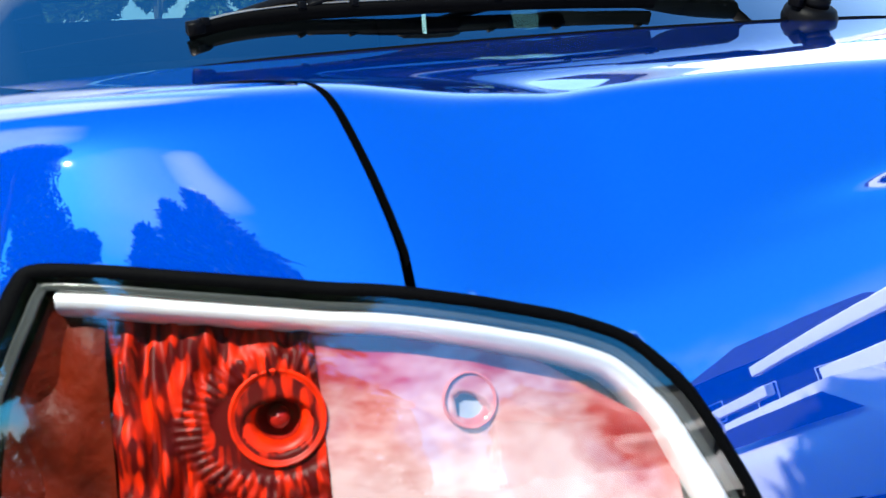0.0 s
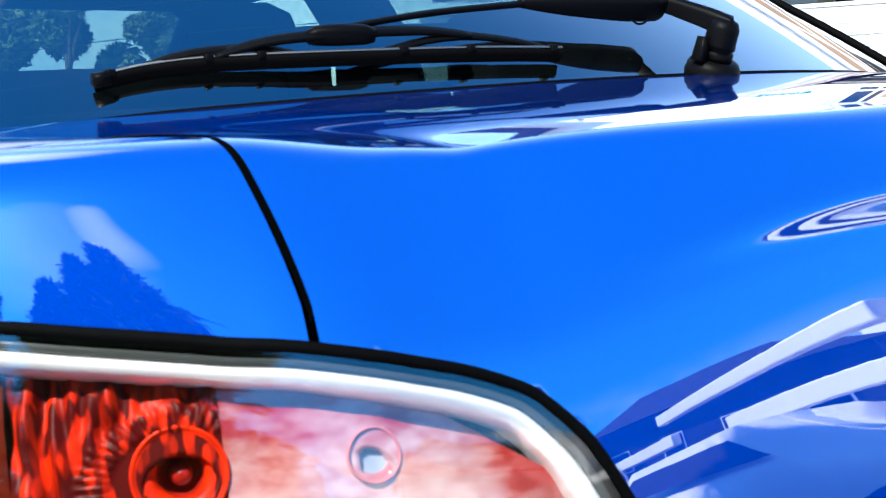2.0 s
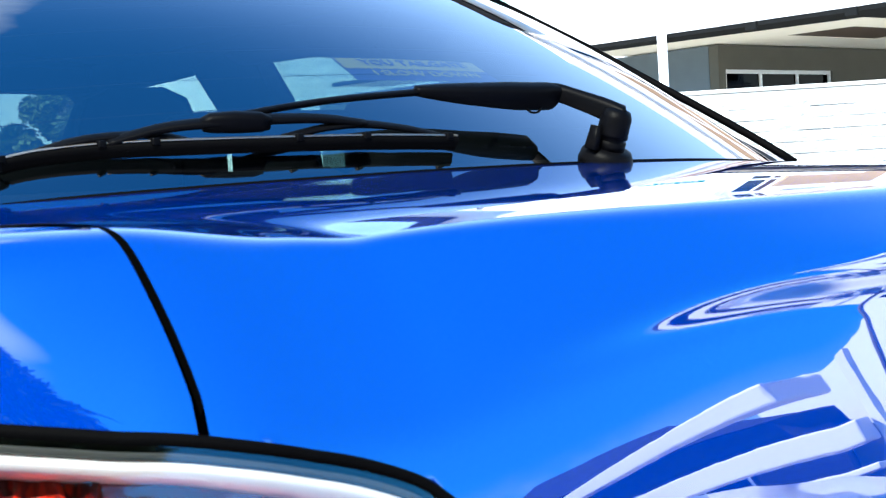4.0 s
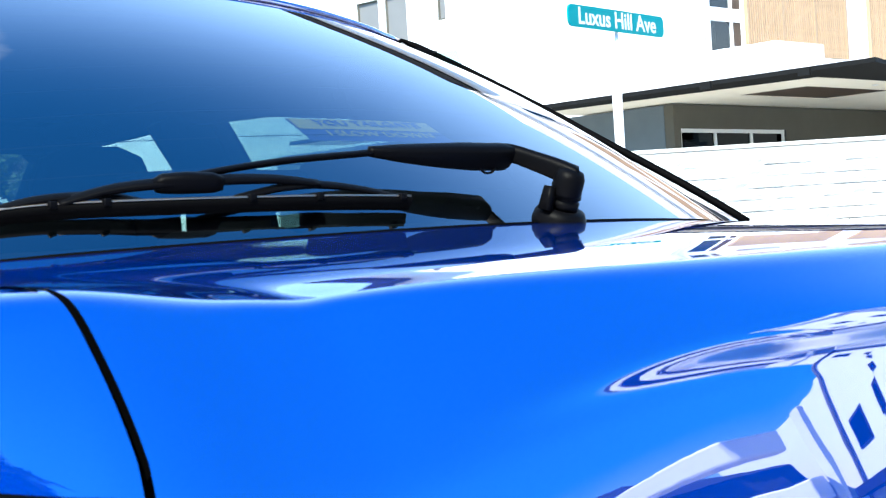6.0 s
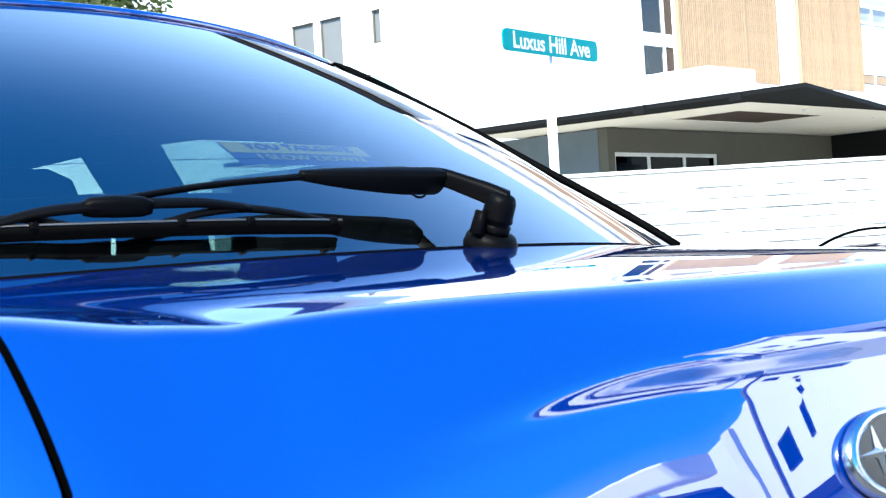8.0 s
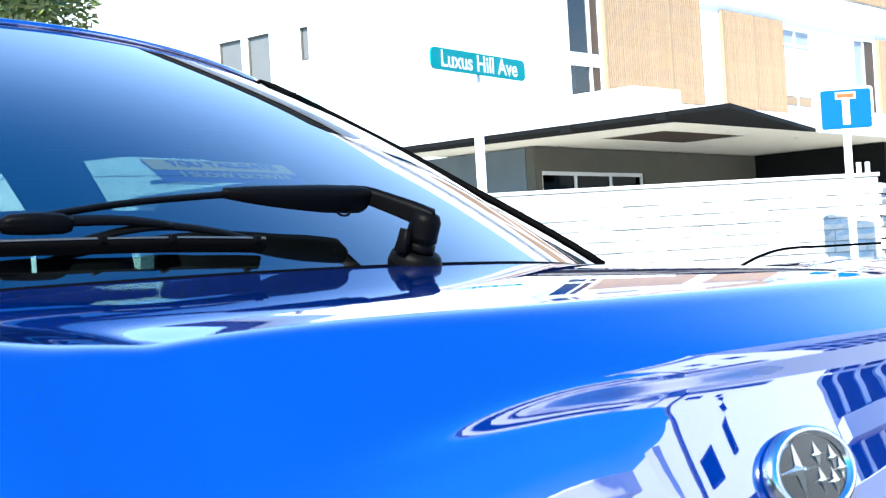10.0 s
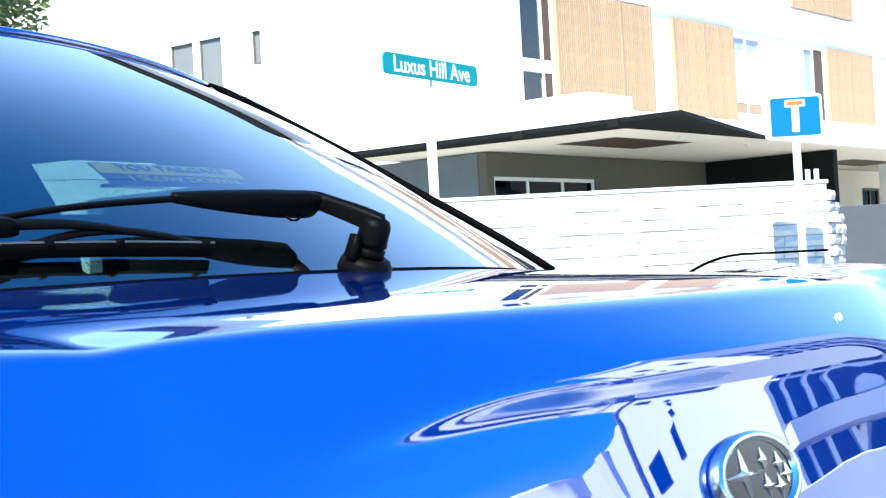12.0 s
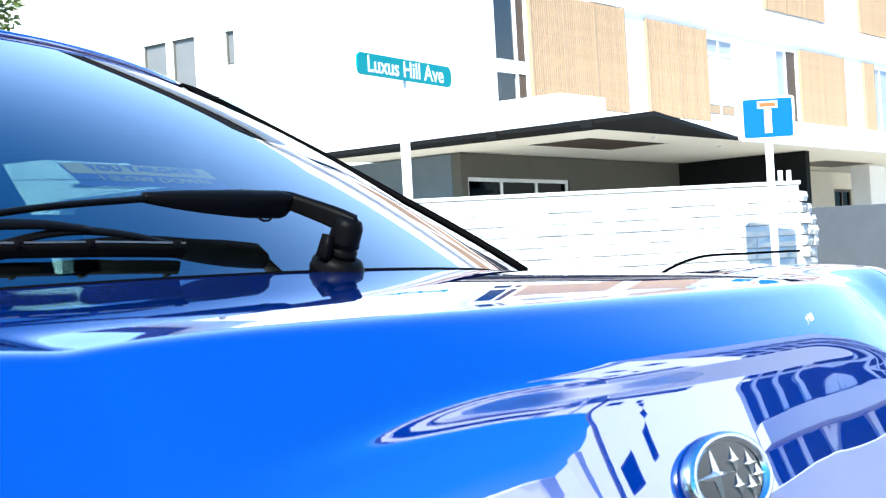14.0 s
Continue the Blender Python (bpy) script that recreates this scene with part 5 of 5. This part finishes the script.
def conifer(x, y, height, spread, seed, n, low=0.06):
    """A pointed tree: whorls of drooping sprays round a straight trunk."""
    rng = random.Random(seed)
    t = tagged(new("tree"), "pointed dark green conifer by the road", "tree", "street trees")
    t.location = (x, y, 0)
    bm = tube([(0, 0, 0), (0.03, 0, height * 0.5), (0, 0, height)], [0.02 * height, 0.011 * height, 0.002 * height], 10)
    verts, faces = [], []
    whorls = 22
    for i in range(whorls):
        z = height * mix(low, 0.97, i / (whorls - 1))
        reach = spread * (1 - (z / height) ** 1.25) * rng.uniform(0.8, 1.1) + 0.15
        turn0 = rng.uniform(0, 6.28)
        for j in range(7):
            a = turn0 + j * 0.9 + rng.uniform(-0.2, 0.2)
            r1 = reach * rng.uniform(0.7, 1.15)
            tip = Vector((r1 * math.cos(a), r1 * math.sin(a), z + rng.uniform(-0.05, 0.3) * r1))
            tube([(0, 0, z - 0.1), tuple(tip)], [0.035, 0.008], 5, bm)
            for _ in range(n // (whorls * 7)):
                k = rng.uniform(0.12, 1.05)
                p = Vector((0, 0, z)).lerp(tip, k) + Vector((rng.gauss(0, 0.16), rng.gauss(0, 0.16), rng.gauss(-0.05, 0.16))) * (0.4 + r1 * 0.5)
                u = (tip - Vector((0, 0, z))).normalized() * rng.uniform(0.08, 0.17) + Vector((rng.gauss(0, 0.05), rng.gauss(0, 0.05), rng.gauss(0.02, 0.05)))
                v = u.cross(Vector((rng.gauss(0, 1), rng.gauss(0, 1), rng.gauss(0, 1)))).normalized() * rng.uniform(0.03, 0.06)
                q = len(verts)
                verts += [tuple(p - u), tuple(p + v), tuple(p + u), tuple(p - v)]
                faces.append((q, q + 1, q + 2, q + 3))
    part("trunk", bm, BARK, t)
    me = bpy.data.meshes.new("crown")
    me.from_pydata(verts, [], faces)
    me.materials.append(LEAF)
    crown = new("crown", me)
    crown.parent = t
    tagged(crown, kind="stuff")
    return t


conifer(2.2, -7.5, 11.6, 1.9, 8, 22000, low=0.38)
conifer(1.35, -8.2, 11.0, 2.0, 18, 22000)
conifer(0.3, -8.9, 9.6, 1.9, 28, 18000)
rng = random.Random(21)
verts, faces = [], []
for i in range(9000):
    p = Vector((rng.uniform(-9, 6.5), -12.6 + rng.gauss(0, 0.35), rng.uniform(0.02, 1.7) * (1 - 0.15 * rng.random())))
    a = Vector((rng.gauss(0, 1), rng.gauss(0, 1), rng.gauss(0, 0.6))).normalized() * rng.uniform(0.07, 0.16)
    b = a.cross(Vector((rng.gauss(0, 1), rng.gauss(0, 1), rng.gauss(0, 1)))).normalized() * 0.06
    k = len(verts)
    verts += [tuple(p - a), tuple(p + b), tuple(p + a), tuple(p - b)]
    faces.append((k, k + 1, k + 2, k + 3))
me = bpy.data.meshes.new("hedge")
me.from_pydata(verts, [], faces)
me.materials.append(LEAF)
tagged(new("hedge", me), "clipped green roadside hedge", "hedge", kind="stuff")
# cream house down the road, mirrored in the lamp
villa = tagged(new("house"), "cream two-storey house with a brown tiled roof", "house")
villa.matrix_world = pose(25.0, -15.0, 0, 0, 0, 40)
part("wall", box(-3.0, 3.0, -3.5, 3.5, 0, 4.6), SOFFIT, villa, "cream rendered walls", smooth=False)
bm = bmesh.new()
v = [bm.verts.new(q) for q in ((-3.4, -3.9, 4.6), (3.4, -3.9, 4.6), (3.4, 3.9, 4.6), (-3.4, 3.9, 4.6), (0, -2.0, 6.4), (0, 2.0, 6.4))]
for f in ((0, 1, 4), (1, 2, 5, 4), (2, 3, 5), (3, 0, 4, 5), (0, 3, 2, 1)):
    bm.faces.new([v[i] for i in f])
part("roof", bm, ROOF_TILE, villa, "brown tiled roof", smooth=False)
for y in (-2.4, 0.0, 2.0):
    for z in (0.9, 2.9):
        part("window", box(-3.05, -3.004, y, y + 0.9, z, z + 1.1, 0.01), FASCIA, villa, "dark framed window", smooth=False)

# ==== white corner house over the road, mirrored in the boot lid ====
over = tagged(new("house"), "white corner house with a dark glazed side across the road", "house")
over.matrix_world = Matrix.Translation((25.9, 10.3, 0)) @ Matrix.Rotation(radians(90 - 125), 4, "Z")
part("wall", box(0, 11.4, 0, 29.0, 0, 16.0), PLASTER, over, "white rendered walls", smooth=False)
part("wing", box(11.41, 17.5, 0.8, 12.0, 0, 9.9, 0.01), PLASTER, over, smooth=False)
part("eaves", box(-0.5, 11.9, -0.5, 29.5, 16.0, 16.4, 0.02), PLASTER, over, smooth=False)
part("canopy", box(4.2, 11.3, -1.0, -0.004, 4.5, 5.1, 0.02), FASCIA, over, "dark entrance canopy", smooth=False)
part("downpipe", tube([(11.2, -0.14, 0.0), (11.2, -0.14, 16.0)], 0.12, 10), GREYWALL, over, "grey downpipe")
# windows on the sunny face: (along, height, width, tall)
for x, z, w, h in ((6.7, 7.9, 0.45, 0.4), (7.1, 7.0, 0.5, 0.8), (9.0, 6.7, 1.4, 1.2), (2.0, 10.5, 1.6, 1.6), (6.0, 10.5, 1.6, 1.6)):
    win = part("window", box(x, x + w, -0.06, -0.004, z, z + h, 0.01), FASCIA, over, "grey framed window", smooth=False)
    part("pane", box(x + 0.09, x + w - 0.09, -0.075, -0.062, z + 0.09, z + h - 0.09), DARK_PANE, win, smooth=False)
# the shaded side: dark glazing between pale piers, under and over a pale ledge
for z0, z1 in ((1.2, 4.1), (4.9, 7.9), (8.7, 11.7)):
    glazing = part("glazing", box(-0.08, -0.004, 0.5, 28.6, z0, z1), FASCIA, over, "dark glazed storey", smooth=False)
    for i in range(11):
        y = 1.4 + 2.6 * i
        part("pier", box(-0.2, -0.084, y, y + 0.42 + 0.3 * (i % 2), z0 + 0.01, z1 - 0.01), PLASTER, glazing, smooth=False)
    for z in (z0 + 1.0,):
        part("transom", box(-0.14, -0.084, 0.6, 28.5, z, z + 0.12), PLASTER, glazing, smooth=False)
for z in (4.15, 7.95):
    part("ledge", box(-0.7, -0.006, 0.1, 28.8, z, z + 0.6, 0.02), PLASTER, over, smooth=False)


def garden_house(m, deep, y0, y1, eaves, ridge, walls, label):
    """A hip-roofed house with its windows on the side that looks along -x."""
    h = tagged(new("house"), label, "house")
    h.matrix_world = m
    part("wall", box(0, deep, y0, y1, 0, eaves), walls, h, "rendered walls", smooth=False)
    bm = bmesh.new()
    x0, x1, a, b, mid = -0.5, deep + 0.5, y0 - 0.5, y1 + 0.5, deep / 2
    v = [bm.verts.new(q) for q in ((x0, a, eaves), (x1, a, eaves), (x1, b, eaves), (x0, b, eaves), (mid, a + mid, ridge), (mid, b - mid, ridge))]
    for f in ((0, 1, 4), (1, 2, 5, 4), (2, 3, 5), (3, 0, 4, 5), (0, 3, 2, 1)):
        bm.faces.new([v[i] for i in f])
    part("roof", bm, SLATE, h, "dark slate hip roof", smooth=False)
    n = max(2, int((y1 - y0) / 3))
    for i in range(n):
        y = y0 + (i + 0.5) * (y1 - y0) / n - 0.7
        for z in (1.0, 4.2):
            win = part("window", box(-0.06, -0.004, y, y + 1.4, z, z + 1.5, 0.01), WHITE_SIGN, h, "white framed window", smooth=False)
            part("pane", box(-0.075, -0.062, y + 0.08, y + 1.32, z + 0.08, z + 1.42), DARK_PANE, win, smooth=False)
    return h


# unseen house added for the lid's reflection; dark walls stand for a shaded front
garden_house(pose(35.0, -4.4, 0, 0, 0, 3), 7.0, -9.2, 5.4, 7.3, 9.4, SLATE, "added house with a slate roof behind the garden wall, walls darkened as if shaded")
garden_house(pose(31.0, -16.0, 0, 0, 0, 12), 5.0, -3.4, 2.2, 7.0, 8.9, SOFFIT, "cream house with a slate roof down the road")
low = tagged(part("wall_low", box(7.0, 7.2, -9.0, 0.6, 0, 1.1, 0.02), PLASTER, smooth=False), "low white rendered garden wall", "wall", kind="structure")
tagged(part("wall_garden", box(6.9, 7.1, 1.55, 11.0, 0, 1.38, 0.02), PLASTER, smooth=False), "white rendered garden wall", "wall", kind="structure")
pergola = tagged(new("pergola"), "white painted pergola beams over a garden wall", "pergola")
pergola.matrix_world = pose(7.4, 0.5, 0, 0, 0, 39)
for z, y0, y1, h in ((2.31, -2.7, 0.73, 0.18), (1.89, -5.7, -2.43, 0.2), (1.69, -1.23, 0.88, 0.27), (1.34, -0.62, 0.88, 0.09)):
    part("beam", box(-0.08, 0.08, y0, y1, z, z + h, 0.02), WHITE_SIGN, pergola, smooth=False)
for y, z in ((-5.66, 3.4), (0.92, 2.52)):
    part("upright", box(0.085, 0.15, y - 0.04, y + 0.04, 0, z), WHITE_SIGN, pergola, smooth=False)


def parked_car(m, paint, label):
    """A plain hatchback: rounded body, dark window band, wheels."""
    v = tagged(new("parked_car"), label, "car")
    v.matrix_world = m
    shape = [(-2.0, 0.35, 0.75), (-1.95, 0.85, 0.8), (-1.7, 0.95, 0.83), (-1.5, 1.4, 0.6), (0.1, 1.46, 0.6), (0.8, 0.98, 0.8), (1.8, 0.85, 0.8), (2.0, 0.6, 0.75), (2.0, 0.3, 0.72)]
    rows = []
    for x, z, half in shape:
        rows.append([Vector((x, -0.84, 0.28)), Vector((x, -0.86, min(z, 0.7))), Vector((x, -half, z)), Vector((x, 0, z + 0.03)), Vector((x, half, z)), Vector((x, 0.86, min(z, 0.7))), Vector((x, 0.84, 0.28))])
    part("body", sheet(rows), paint, v)
    for side in (-1, 1):
        bm = bmesh.new()
        bm.faces.new([bm.verts.new(q) for q in ((-1.5, side * 0.815, 1.05), (0.5, side * 0.80, 1.07), (0.05, side * 0.68, 1.34), (-1.4, side * 0.68, 1.31))])
        part("window", bm, FASCIA, v)
        for x in (-1.25, 1.25):
            w = part("wheel", lathe([(0.0, -0.09), (0.2, -0.1), (0.3, -0.09), (0.3, 0.09), (0.2, 0.1), (0.0, 0.09)], pose(x, side * 0.78, 0.3, 90), 24), RUBBER, v)
            part("rim", lathe([(0.0, -0.11), (0.19, -0.105), (0.19, 0.105), (0.0, 0.11)], pose(x, side * 0.78, 0.3, 90), 24), SATIN_CHROME, w)
    return v


parked_car(pose(5.7, 0.3, 0, 0, 0, 124), STREET_WHITE, "white hatchback parked by the garden wall")

# ==== stones of the boundary wall, last ====
rng = random.Random(11)


def stone_mesh(length, height, seed, depth=0.05):
    r = random.Random(seed)
    bm = bmesh.new()
    front = [[Vector((length * u, -depth * (0.5 + 0.5 * r.random()) * (1 if 0 < i < 4 and 0 < j < 2 else 0.35), height * v)) for i, u in enumerate((0, 0.2, 0.5, 0.8, 1))] for j, v in enumerate((0, 0.5, 1))]
    vs = [[bm.verts.new(p) for p in row] for row in front]
    for a, b in zip(vs, vs[1:]):
        for i in range(4):
            bm.faces.new((a[i], a[i + 1], b[i + 1], b[i]))
    border = [*vs[0], vs[1][4], *reversed(vs[2]), vs[1][0]]
    back = [bm.verts.new((v.co.x, 0.03, v.co.z)) for v in border]
    n = len(border)
    for i in range(n):
        bm.faces.new((border[(i + 1) % n], border[i], back[i], back[(i + 1) % n]))
    me = bpy.data.meshes.new("stone")
    bmesh.ops.recalc_face_normals(bm, faces=bm.faces)
    bm.to_mesh(me)
    bm.free()
    me.materials.append(STONE)
    return me


COURSE = 0.152
KINDS = [(0.62, stone_mesh(0.605, COURSE - 0.018, i)) for i in range(3)] + [(0.44, stone_mesh(0.425, COURSE - 0.018, 10 + i)) for i in range(3)]
for k in range(13):
    x = WALL_X0 + 2.0 + rng.uniform(0, 0.3)
    while x < WALL_X1 - 0.2:
        length, me = KINDS[rng.randrange(6)]
        if x + length > WALL_X1:
            length = WALL_X1 - x
        stone = new("stone", me)
        stone.parent = bwall
        stone.location = (x, WALL_Y + 0.012 + rng.uniform(-0.008, 0.008), 0.02 + k * COURSE)
        stone.scale.x = min(1.0, length / 0.44) if length < 0.43 else 1.0
        x += length
for k in range(13):
    for x in (0.0, 0.42, 0.84)[:3 - max(0, k - 10)]:
        stone = new("stone", KINDS[3 + rng.randrange(3)][1])
        stone.parent = ret
        stone.location = (x + rng.uniform(-0.03, 0.03) + (0.03 if k % 2 else 0), 0.0 + rng.uniform(-0.02, 0.02), 0.02 + k * COURSE)
